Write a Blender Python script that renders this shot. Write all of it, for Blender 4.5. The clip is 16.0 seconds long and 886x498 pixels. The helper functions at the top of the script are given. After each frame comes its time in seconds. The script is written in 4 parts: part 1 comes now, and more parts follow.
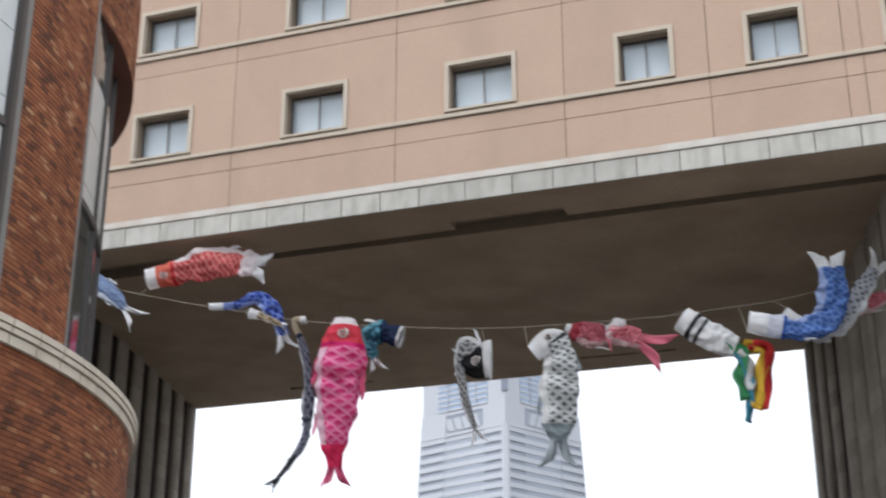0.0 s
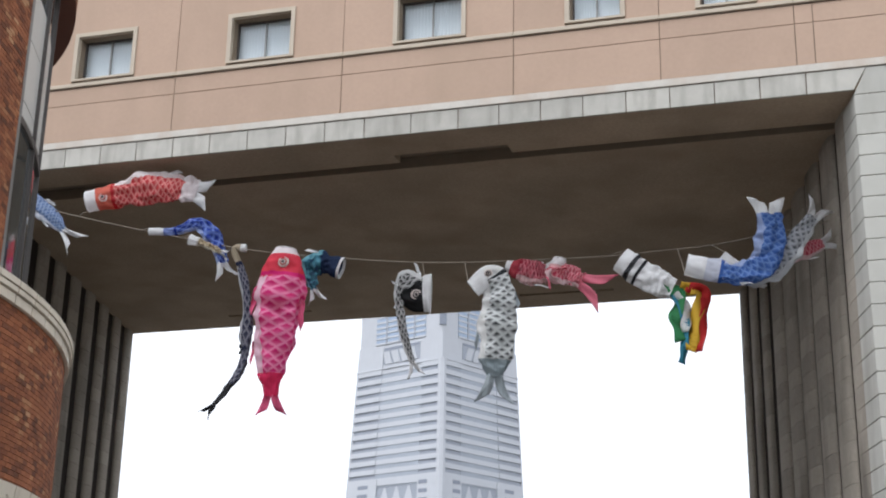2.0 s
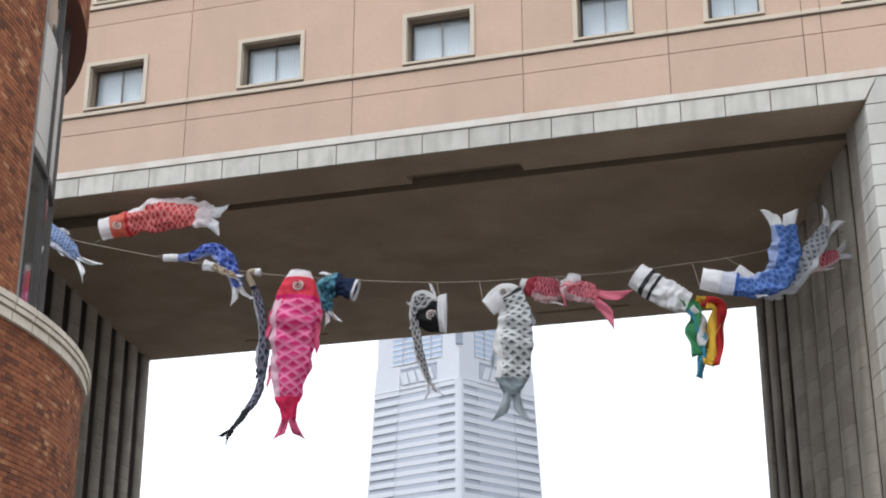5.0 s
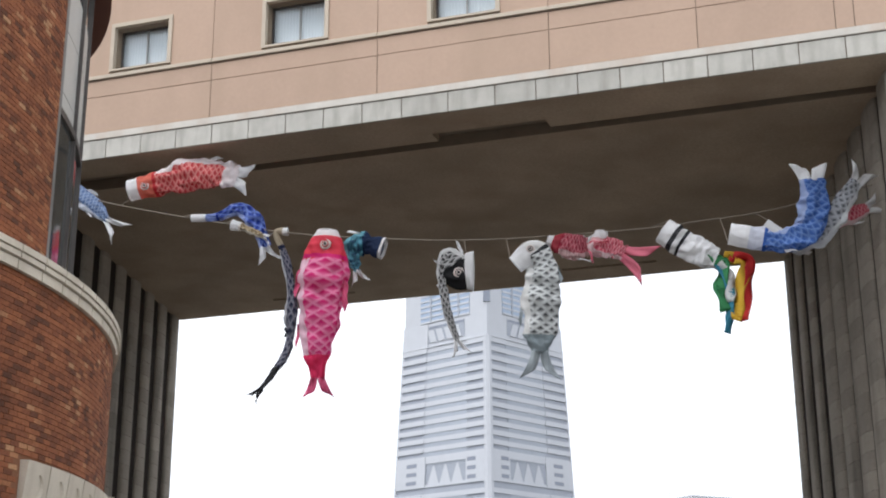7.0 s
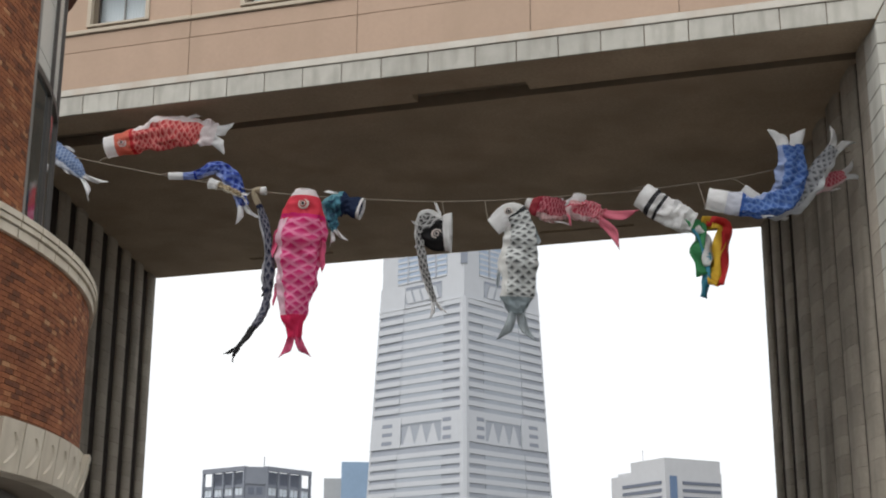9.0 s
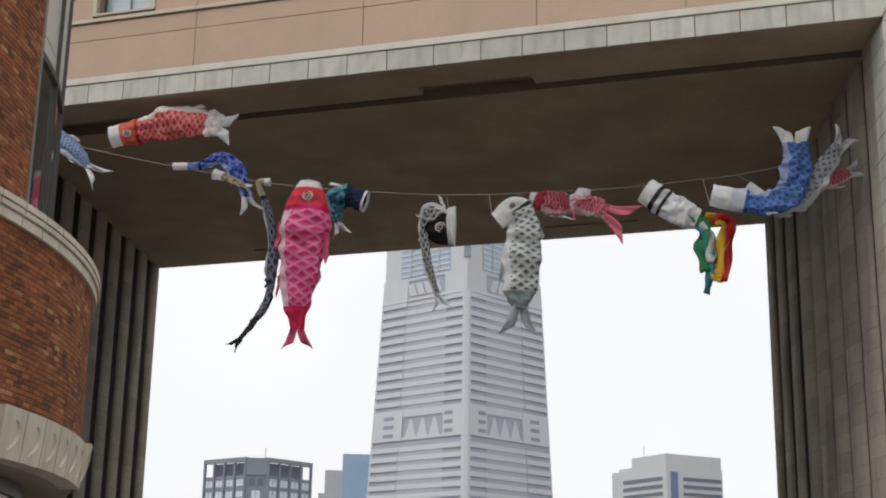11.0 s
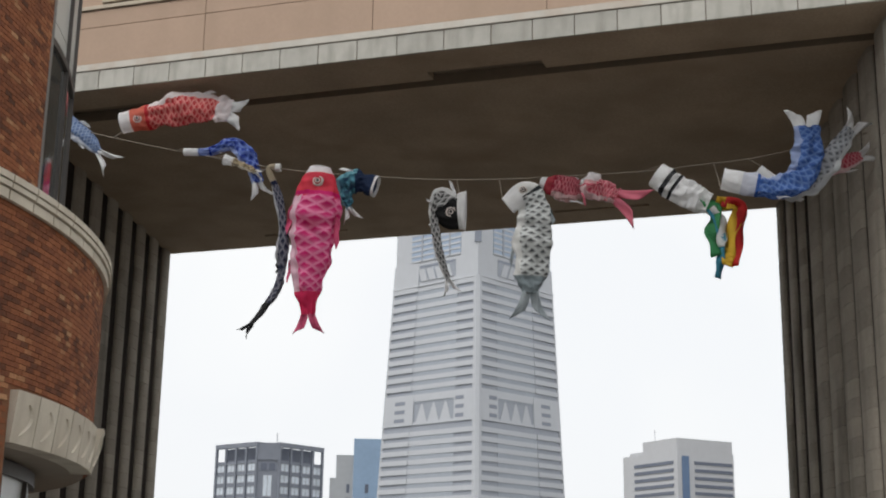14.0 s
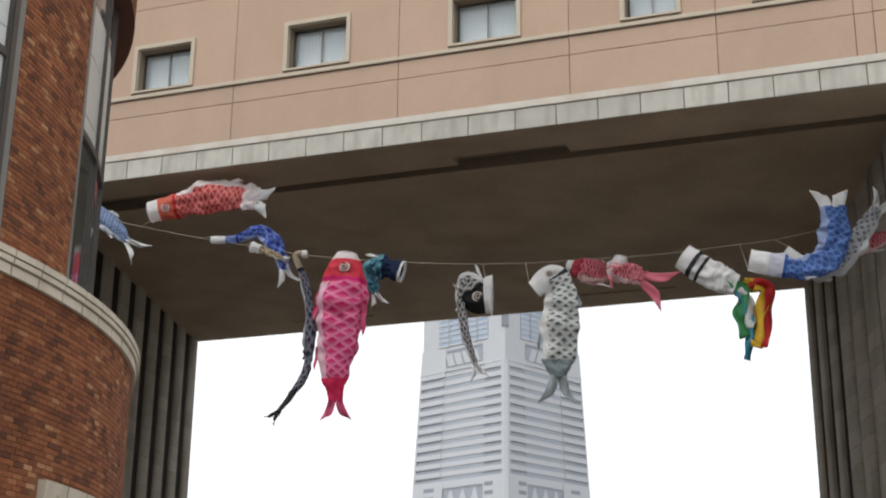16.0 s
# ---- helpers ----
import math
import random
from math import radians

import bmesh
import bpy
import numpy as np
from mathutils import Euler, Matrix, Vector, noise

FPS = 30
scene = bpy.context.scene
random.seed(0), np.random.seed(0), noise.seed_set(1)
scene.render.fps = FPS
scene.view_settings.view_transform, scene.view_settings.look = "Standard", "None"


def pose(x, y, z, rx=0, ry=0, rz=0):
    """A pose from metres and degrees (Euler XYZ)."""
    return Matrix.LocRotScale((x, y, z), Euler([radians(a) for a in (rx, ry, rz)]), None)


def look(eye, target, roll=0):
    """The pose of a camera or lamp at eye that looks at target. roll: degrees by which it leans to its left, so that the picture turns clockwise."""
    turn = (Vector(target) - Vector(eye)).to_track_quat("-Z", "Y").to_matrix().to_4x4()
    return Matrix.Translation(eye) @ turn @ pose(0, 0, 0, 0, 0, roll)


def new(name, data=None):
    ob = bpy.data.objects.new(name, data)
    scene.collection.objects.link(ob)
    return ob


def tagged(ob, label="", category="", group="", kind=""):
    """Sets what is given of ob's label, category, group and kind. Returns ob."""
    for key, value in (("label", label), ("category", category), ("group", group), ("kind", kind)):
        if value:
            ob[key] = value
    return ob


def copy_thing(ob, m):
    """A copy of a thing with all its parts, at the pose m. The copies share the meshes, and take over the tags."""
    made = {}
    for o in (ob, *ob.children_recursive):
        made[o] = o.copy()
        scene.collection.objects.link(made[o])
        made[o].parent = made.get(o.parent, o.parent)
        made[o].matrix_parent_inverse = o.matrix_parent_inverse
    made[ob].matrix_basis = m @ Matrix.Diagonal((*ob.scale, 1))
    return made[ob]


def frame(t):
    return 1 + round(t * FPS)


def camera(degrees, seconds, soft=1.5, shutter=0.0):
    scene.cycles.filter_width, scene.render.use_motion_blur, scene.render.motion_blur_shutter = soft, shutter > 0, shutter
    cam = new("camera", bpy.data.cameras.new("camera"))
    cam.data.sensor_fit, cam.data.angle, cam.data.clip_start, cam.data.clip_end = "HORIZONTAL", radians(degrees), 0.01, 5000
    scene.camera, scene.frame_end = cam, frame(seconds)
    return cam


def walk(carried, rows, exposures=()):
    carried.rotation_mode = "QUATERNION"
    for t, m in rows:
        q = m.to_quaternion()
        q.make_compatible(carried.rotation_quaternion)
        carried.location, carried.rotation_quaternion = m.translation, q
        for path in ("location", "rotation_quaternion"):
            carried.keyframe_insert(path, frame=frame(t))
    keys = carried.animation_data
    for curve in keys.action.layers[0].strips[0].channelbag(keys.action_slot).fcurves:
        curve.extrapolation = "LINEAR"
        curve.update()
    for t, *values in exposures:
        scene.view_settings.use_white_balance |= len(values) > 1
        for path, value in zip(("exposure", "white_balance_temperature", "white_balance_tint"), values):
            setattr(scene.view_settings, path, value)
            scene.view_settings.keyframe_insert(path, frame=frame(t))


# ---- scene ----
# ---- camera: seconds, then the turn in degrees; the eye stays where the visitor stands ----
EYE = 1.6
cam = camera(36.1, 16.0, soft=2.0, shutter=0.4)
PATH = [
    (0, 110.755, -0.028, 19.497),
    (0.5, 109.204, -0.371, 16.428),
    (1, 108.075, -0.612, 16.772),
    (1.5, 107.119, -0.762, 16.212),
    (2, 107.991, -1.101, 16.544),
    (2.5, 107.954, -0.829, 16.427),
    (3, 109.944, -1.088, 15.552),
    (3.5, 108.676, -0.411, 16.876),
    (3.7, 109.522, -0.198, 17.200),
    (5.8, 108.45, -0.08, 17.96),
    (6, 108.519, -0.077, 18.200),
    (6.5, 107.181, 0.057, 18.479),
    (7, 107.033, 0.140, 18.768),
    (7.5, 106.289, 0.121, 18.761),
    (8, 105.951, 0.010, 17.779),
    (8.5, 105.749, -0.340, 18.005),
    (9, 105.406, -0.276, 17.681),
    (9.2, 105.492, -0.245, 17.452),
    (11.3, 105.106, -0.980, 17.676),
    (11.5, 105.267, -0.844, 17.690),
    (12, 105.173, -1.097, 17.693),
    (12.5, 105.260, -0.970, 17.865),
    (13, 105.328, -1.039, 17.762),
    (13.5, 105.197, -1.093, 18.047),
    (14, 104.483, -0.910, 18.124),
    (14.5, 104.801, -0.671, 18.740),
    (15, 105.450, -0.711, 18.738),
    (15.5, 106.498, -0.402, 19.078),
    (16, 108.036, -0.577, 19.383),
]

walk(cam, [(t, pose(0, 0, EYE, rx, ry, rz)) for t, rx, ry, rz in PATH],
     exposures=[(0, 0.14, 6050, 11), (0.5, 0.14, 6050, 11), (1.5, 0.14, 6050, 11), (2.5, 0.10, 6100, 11), (3.5, 0.20, 6050, 11), (6, 0.32, 6050, 11), (6.5, 0.27, 6100, 11), (7, 0.20, 6150, 11),
                (8, 0.02, 6300, 10), (9, -0.15, 6500, 9), (11.5, -0.31, 6550, 9), (13, -0.32, 6550, 9), (14.5, -0.33, 6500, 9), (15.0, -0.36, 6500, 9), (15.5, -0.34, 6500, 9), (16, -0.09, 6500, 9)])

# ---- light: bright overcast sky ----
world = bpy.data.worlds.new("overcast_sky")
scene.world = world
world.use_nodes = True
wn, wl = world.node_tree.nodes, world.node_tree.links
wn.clear()
sky = wn.new("ShaderNodeTexSky")
sky.sky_type, sky.sun_disc = "NISHITA", False
sky.sun_elevation, sky.sun_rotation = radians(57), radians(200)
sky.dust_density, sky.ozone_density = 4.0, 1.0
cloud = wn.new("ShaderNodeTexNoise")
cloud.inputs["Scale"].default_value, cloud.inputs["Detail"].default_value = 2.2, 4
sky_dir, sky_turn = wn.new("ShaderNodeTexCoord"), wn.new("ShaderNodeMapping")
sky_turn.inputs["Rotation"].default_value = (0, 0, radians(-17))
wl.new(sky_dir.outputs["Generated"], sky_turn.inputs[0])
wl.new(sky_turn.outputs[0], cloud.inputs[0])
cloud_ramp = wn.new("ShaderNodeValToRGB")
cloud_ramp.color_ramp.elements[0].position, cloud_ramp.color_ramp.elements[0].color = 0.40, (0.90, 0.915, 0.94, 1)
cloud_ramp.color_ramp.elements[1].position, cloud_ramp.color_ramp.elements[1].color = 0.60, (0.985, 0.985, 0.98, 1)
veil = wn.new("ShaderNodeMixRGB")
veil.inputs[0].default_value = 0.93
scale_up = wn.new("ShaderNodeMixRGB")
scale_up.blend_type, scale_up.inputs[0].default_value = "MULTIPLY", 1.0
scale_up.inputs[2].default_value = (13.6, 13.6, 13.6, 1)
back = wn.new("ShaderNodeBackground")
back.inputs["Strength"].default_value = 0.1
wout = wn.new("ShaderNodeOutputWorld")
wl.new(cloud.outputs["Fac"], cloud_ramp.inputs[0])
wl.new(cloud_ramp.outputs[0], scale_up.inputs[1])
wl.new(sky.outputs[0], veil.inputs[1])
wl.new(scale_up.outputs[0], veil.inputs[2])
wl.new(veil.outputs[0], back.inputs[0])
wl.new(back.outputs[0], wout.inputs[0])
sun = new("sun", bpy.data.lights.new("sun", "SUN"))
sun.data.energy, sun.data.angle, sun.data.color = 1.75, radians(25), (1.0, 0.97, 0.92)
sun.matrix_world = look((-50, -35, 120), (-10, 30, 0))


# ---- materials ----
def mat(name, base, rough=0.7, vary=0.12, scale=3.0, fine=40.0, bump=0.15, metal=0.0, random_tint=0.0, stretch=(1, 1, 1), stain=None, stain_scale=0.6, spec=0.4):
    """A surface with broad stains and fine grain; pieces differ a little from one another."""
    m = bpy.data.materials.new(name)
    m.use_nodes = True
    n, l = m.node_tree.nodes, m.node_tree.links
    b = n["Principled BSDF"]
    b.inputs["Roughness"].default_value, b.inputs["Metallic"].default_value = rough, metal
    b.inputs["Specular IOR Level"].default_value = spec
    tc = n.new("ShaderNodeTexCoord")
    mp = n.new("ShaderNodeMapping")
    geo = n.new("ShaderNodeNewGeometry")
    mp.inputs["Scale"].default_value = stretch
    l.new(geo.outputs["Position"], mp.inputs[0])
    big, small = n.new("ShaderNodeTexNoise"), n.new("ShaderNodeTexNoise")
    big.inputs["Scale"].default_value, big.inputs["Detail"].default_value = scale, 5
    small.inputs["Scale"].default_value, small.inputs["Detail"].default_value = fine, 3
    l.new(mp.outputs[0], big.inputs[0]), l.new(mp.outputs[0], small.inputs[0])
    info = n.new("ShaderNodeObjectInfo")
    add = n.new("ShaderNodeMath")
    add.operation = "MULTIPLY_ADD"
    add.inputs[1].default_value, add.inputs[2].default_value = 0.55, 0.0
    l.new(big.outputs["Fac"], add.inputs[0])
    add2 = n.new("ShaderNodeMath")
    add2.operation, add2.inputs[1].default_value = "MULTIPLY_ADD", 0.45
    l.new(small.outputs["Fac"], add2.inputs[0]), l.new(add.outputs[0], add2.inputs[2])
    rnd = n.new("ShaderNodeMath")
    rnd.operation, rnd.inputs[1].default_value = "MULTIPLY_ADD", random_tint
    l.new(info.outputs["Random"], rnd.inputs[0]), l.new(add2.outputs[0], rnd.inputs[2])
    rng = n.new("ShaderNodeMapRange")
    rng.inputs[1].default_value, rng.inputs[2].default_value = 0.3, 0.7 + random_tint
    rng.inputs[3].default_value, rng.inputs[4].default_value = 1 - vary, 1 + vary
    l.new(rnd.outputs[0], rng.inputs[0])
    mul = n.new("ShaderNodeMixRGB")
    mul.blend_type, mul.inputs[0].default_value, mul.inputs[1].default_value = "MULTIPLY", 1, (*base, 1)
    l.new(rng.outputs[0], mul.inputs[2])
    out = mul.outputs[0]
    if stain:
        st = n.new("ShaderNodeTexNoise")
        st.inputs["Scale"].default_value, st.inputs["Detail"].default_value = stain_scale, 6
        sm = n.new("ShaderNodeMapping")
        sm.inputs["Scale"].default_value = (1, 1, 0.25)
        l.new(geo.outputs["Position"], sm.inputs[0]), l.new(sm.outputs[0], st.inputs[0])
        sr = n.new("ShaderNodeMapRange")
        sr.inputs[1].default_value, sr.inputs[2].default_value, sr.inputs[4].default_value = 0.48, 0.72, 0.75
        l.new(st.outputs["Fac"], sr.inputs[0])
        mx = n.new("ShaderNodeMixRGB")
        mx.inputs[2].default_value = (*stain, 1)
        l.new(sr.outputs[0], mx.inputs[0]), l.new(out, mx.inputs[1])
        out = mx.outputs[0]
    l.new(out, b.inputs["Base Color"])
    if bump:
        bp = n.new("ShaderNodeBump")
        bp.inputs["Strength"].default_value, bp.inputs["Distance"].default_value = bump, 0.02
        l.new(small.outputs["Fac"], bp.inputs["Height"]), l.new(bp.outputs[0], b.inputs["Normal"])
    return m


def glass_mat(name, tint, rough=0.03, metal=0.0):
    """A dark or mirroring pane."""
    return mat(name, tint, rough, 0.06, 0.8, 6.0, 0.01, metal, spec=0.8)


def clear_glass():
    """A thin clear pane: mostly see-through, with a gloss."""
    m = bpy.data.materials.new("window_pane")
    m.use_nodes = True
    n, l = m.node_tree.nodes, m.node_tree.links
    tr, gl, mx = n.new("ShaderNodeBsdfTransparent"), n.new("ShaderNodeBsdfGlossy"), n.new("ShaderNodeMixShader")
    tr.inputs[0].default_value, gl.inputs["Roughness"].default_value = (0.9, 0.93, 0.95, 1), 0.02
    mx.inputs[0].default_value = 0.07
    l.new(tr.outputs[0], mx.inputs[1]), l.new(gl.outputs[0], mx.inputs[2])
    l.new(mx.outputs[0], n["Material Output"].inputs[0])
    return m


M_PANEL = mat("salmon_panel", (0.478, 0.344, 0.26), 0.8, 0.085, 0.9, 9, 0.06, random_tint=0.25, stain=(0.42, 0.307, 0.228), stain_scale=0.5)
M_BACKING = mat("joint_backing", (0.17, 0.13, 0.10), 0.9, 0.1)
M_JOINT = mat("dark_stone_joint", (0.11, 0.098, 0.085), 0.95, 0.1)
M_LEDGE = mat("pale_ledge_stone", (0.52, 0.45, 0.36), 0.7, 0.08, 1.5, 50, 0.08)
M_FASCIA = mat("pale_grey_stone", (0.47, 0.457, 0.415), 0.75, 0.22, 2.6, 40, 0.2, random_tint=0.35, stain=(0.30, 0.285, 0.25), stain_scale=2.6)
M_LEDGEWASH = mat("lime_washed_ledge", (0.53, 0.50, 0.45), 0.8, 0.12, 1.6, 30, 0.1, stain=(0.47, 0.38, 0.31), stain_scale=1.2)
M_PIER = mat("weathered_pier_stone", (0.50, 0.495, 0.455), 0.75, 0.12, 1.2, 60, 0.12, random_tint=0.3, stain=(0.35, 0.34, 0.305), stain_scale=1.2)
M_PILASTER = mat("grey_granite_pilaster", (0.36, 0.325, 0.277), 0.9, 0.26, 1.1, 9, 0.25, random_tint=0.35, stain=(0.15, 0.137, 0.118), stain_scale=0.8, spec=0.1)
M_RECESS = mat("recess_stone", (0.10, 0.083, 0.068), 0.85, 0.12, 1.0)
M_GAPBACK = mat("near_black_recess_back", (0.035, 0.028, 0.025), 0.95, 0.15, 1.0, spec=0.05)
M_SOFFIT = mat("brown_soffit_panel", (0.40, 0.312, 0.224), 0.85, 0.22, 0.3, 12, 0.05, stain=(0.31, 0.23, 0.158), stain_scale=0.45)
# darker than the soffit: the shade inside its slots is put into this colour
M_SLOTSHADE = mat("soffit_slot_shade", (0.23, 0.185, 0.14), 0.9, 0.1)


def brick_mat():
    """Fired brick: each brick its own shade between umber, red-brown and a few orange ones."""
    m = mat("brown_red_brick", (1, 1, 1), 0.85, 0.42, 1.1, 30, 0.35)
    n, l = m.node_tree.nodes, m.node_tree.links
    info, geo = n.new("ShaderNodeObjectInfo"), n.new("ShaderNodeNewGeometry")
    add = n.new("ShaderNodeMath")
    l.new(info.outputs["Random"], add.inputs[0]), l.new(geo.outputs["Random Per Island"], add.inputs[1])
    fract = n.new("ShaderNodeMath")
    fract.operation = "FRACT"
    l.new(add.outputs[0], fract.inputs[0])
    ramp = n.new("ShaderNodeValToRGB")
    e = ramp.color_ramp.elements
    e[0].position, e[0].color = 0.0, (0.12, 0.048, 0.027, 1)
    e[1].position, e[1].color = 1.0, (0.50, 0.29, 0.155, 1)
    for p, c in ((0.2, (0.215, 0.077, 0.037, 1)), (0.55, (0.285, 0.102, 0.045, 1)), (0.84, (0.32, 0.115, 0.05, 1)), (0.93, (0.37, 0.155, 0.07, 1)), (0.98, (0.42, 0.21, 0.105, 1))):
        k = e.new(p)
        k.color = c
    l.new(fract.outputs[0], ramp.inputs[0])
    for node in n:
        if node.bl_idname == "ShaderNodeMixRGB" and node.blend_type == "MULTIPLY":
            l.new(ramp.outputs[0], node.inputs[1])
    return m


M_BRICK = brick_mat()
M_MORTAR = mat("brown_mortar", (0.26, 0.12, 0.065), 0.95, 0.15)
M_STONE = mat("cream_cast_stone", (0.72, 0.655, 0.545), 0.7, 0.10, 2.0, 40, 0.12, stain=(0.49, 0.42, 0.33), stain_scale=1.3)
M_DARKWIN = glass_mat("dark_curved_glass", (0.24, 0.26, 0.26), 0.06, 0.75)
M_PALEPANEL = mat("white_glazed_panel", (0.74, 0.77, 0.78), 0.25, 0.05, 0.8, 6.0, 0.01)
M_SPANDREL = mat("pale_grey_spandrel", (0.60, 0.60, 0.57), 0.35, 0.08, 0.8, 20, 0.02)
M_FRAME = mat("bronze_frame", (0.10, 0.09, 0.085), 0.45, 0.1, 2, 30, 0.02, metal=0.3)
M_FRAMEGREY = mat("grey_metal_frame", (0.25, 0.25, 0.24), 0.45, 0.1, 2, 30, 0.02, metal=0.3)
M_OVERHANG = mat("dark_red_underside", (0.17, 0.065, 0.045), 0.8, 0.12, 0.8)
M_REVEALPALE = mat("rendered_soffit", (0.38, 0.32, 0.255), 0.85, 0.1)
# browner than the cream surround: the reveal's shade is put into this colour
M_REVEALSHADE = mat("shade_brown_reveal", (0.27, 0.215, 0.16), 0.8, 0.1)
M_PANE = clear_glass()
M_CURTAIN = mat("white_curtain", (0.78, 0.80, 0.80), 0.9, 0.08, 1.6, 30, 0.1, stretch=(6, 6, 0.3))
M_PAVING = mat("grey_paving", (0.15, 0.142, 0.13), 0.85, 0.15, 0.2, 20, 0.1)
# tower colours: distance haze is put in as paler, bluer tones
M_TOWER = mat("hazed_tower_cladding", (0.515, 0.535, 0.572), 0.7, 0.04, 0.02, 0.3, 0)
M_TOWERWIN = mat("hazed_tower_window_band", (0.335, 0.362, 0.415), 0.5, 0.06, 0.05, 0.4, 0)
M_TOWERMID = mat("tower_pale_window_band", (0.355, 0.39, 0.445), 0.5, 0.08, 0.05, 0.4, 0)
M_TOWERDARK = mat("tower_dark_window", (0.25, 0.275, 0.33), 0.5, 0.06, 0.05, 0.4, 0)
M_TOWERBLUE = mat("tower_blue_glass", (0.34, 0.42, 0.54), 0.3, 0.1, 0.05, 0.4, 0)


# ---- mesh helpers ----
def box(bm, x0, x1, y0, y1, z0, z1):
    v = [bm.verts.new((x, y, z)) for z in (z0, z1) for x, y in ((x0, y0), (x1, y0), (x1, y1), (x0, y1))]
    for f in ((3, 2, 1, 0), (4, 5, 6, 7), (0, 1, 5, 4), (1, 2, 6, 5), (2, 3, 7, 6), (3, 0, 4, 7)):
        bm.faces.new([v[k] for k in f])


def bevelled(bm, width, segments=1):
    bmesh.ops.bevel(bm, geom=list(bm.edges), offset=width, segments=segments, affect="EDGES", clamp_overlap=True)
    return bm


def arc_block(bm, c, r0, r1, a0, a1, z0, z1, steps=4):
    """A curved block round the axis c, between two radii, two angles (radians) and two heights."""
    rings = []
    for k in range(steps + 1):
        a = a0 + (a1 - a0) * k / steps
        ca, sa = math.cos(a), math.sin(a)
        rings.append([bm.verts.new((c[0] + r * ca, c[1] + r * sa, z)) for r, z in ((r0, z0), (r1, z0), (r1, z1), (r0, z1))])
    for p, q in zip(rings, rings[1:]):
        for k in range(4):
            bm.faces.new((p[k], q[k], q[(k + 1) % 4], p[(k + 1) % 4]))
    bm.faces.new(rings[0])
    bm.faces.new(rings[-1][::-1])


def meshed(name, bm, material, smooth=False):
    bmesh.ops.recalc_face_normals(bm, faces=bm.faces)
    me = bpy.data.meshes.new(name)
    bm.to_mesh(me)
    bm.free()
    for m in material if isinstance(material, (list, tuple)) else (material,):
        me.materials.append(m)
    if smooth:
        for p in me.polygons:
            p.use_smooth = True
    return me


def part(name, bm, material, parent=None, label="", smooth=False):
    ob = new(name, meshed(name, bm, material, smooth))
    ob.parent = parent
    return tagged(ob, label)


def shared(name, mesh, parent, m):
    ob = new(name, mesh)
    ob.parent, ob.matrix_local = parent, m
    return ob


def block(name, dims, material, parent=None, label="", soft=0.0):
    bm = bmesh.new()
    box(bm, *dims)
    if soft:
        bevelled(bm, soft)
    return part(name, bm, material, parent, label)


# ---- plan, metres: the facade lies along x, the passage runs askew through it ----
FY = 33.8                       # face of the bridge
FAR = 52.28                     # far edge of the passage at the east jamb
SOFFIT = 15.0 + EYE
XR, XL = 0.75, -25.64            # jambs on the near face
FAR_E, FAR_W = (-3.766, FAR), (-30.49, 52.87)   # far corners of the passage
SKEW = (FAR_E[0] - XR) / (FAR - FY)             # the passage drifts to the west as it goes back
FASCIA_TOP = SOFFIT + 0.6
LEDGE_TOP = SOFFIT + 0.83
STOREY = 3.74
SILL = 17.65 + EYE              # dark line under the first row of sills
TOP = SILL + 4 * STOREY - 0.6

# ---- ground ----
bm = bmesh.new()
bmesh.ops.create_grid(bm, x_segments=24, y_segments=24, size=3000)
ground = part("ground", bm, M_PAVING)
tagged(ground, "grey paved plaza reaching to the distance", "ground", kind="structure")

# ---- bridge building: core walls with real openings ----
COLS = [(-21.43, 2.18), (-16.14, 2.2), (-10.82, 2.2), (-5.98, 1.70), (-2.38, 1.64), (1.25, 1.64), (4.9, 1.64), (8.5, 1.64), (-26.8, 2.2), (-32.2, 2.2)]
COLS.sort()
JOINTS = [-35.0, -29.5, -24.2, -18.9, -13.47, -8.31, -4.2, -0.62, -0.14, 3.1, 6.7, 10.4]
WIN_LOW, WIN_HIGH = 0.22, 1.85  # window surround above the sill line

facade = tagged(new("wall_bridge"), "salmon pink panelled wall above the open passage", "wall", kind="structure")
facade.location = (0, 0, 0)


def facade_core():
    """The solid wall behind the panels, pierced by the window openings."""
    bm = bmesh.new()
    y0, y1 = FY + 0.03, FY + 0.55
    x0, x1 = JOINTS[0], JOINTS[-1]
    z = LEDGE_TOP
    for row in range(4):
        s = SILL + row * STOREY
        a, b = s + WIN_LOW + 0.055, s + WIN_HIGH - 0.12
        box(bm, x0, x1, y0, y1, z, a)
        left = x0
        for cx, w in COLS:
            box(bm, left, cx - w / 2 + 0.12, y0, y1, a, b)
            left = cx + w / 2 - 0.12
        box(bm, left, x1, y0, y1, a, b)
        z = b
    box(bm, x0, x1, y0, y1, z, TOP)
    return bm


part("core", facade_core(), M_BACKING, facade)
block("core", (JOINTS[0], JOINTS[-1], FY + 3.2, FY + 3.5, LEDGE_TOP, TOP), M_RECESS, facade, "inner room wall")
block("roof", (JOINTS[0], JOINTS[-1], FY + 0.03, FAR, TOP, TOP + 0.5), M_FASCIA, facade, "flat roof slab")
block("core", (JOINTS[0], JOINTS[-1] - 4, FAR - 0.4, FAR, SOFFIT + 0.7, TOP), M_RECESS, facade, "rear wall")

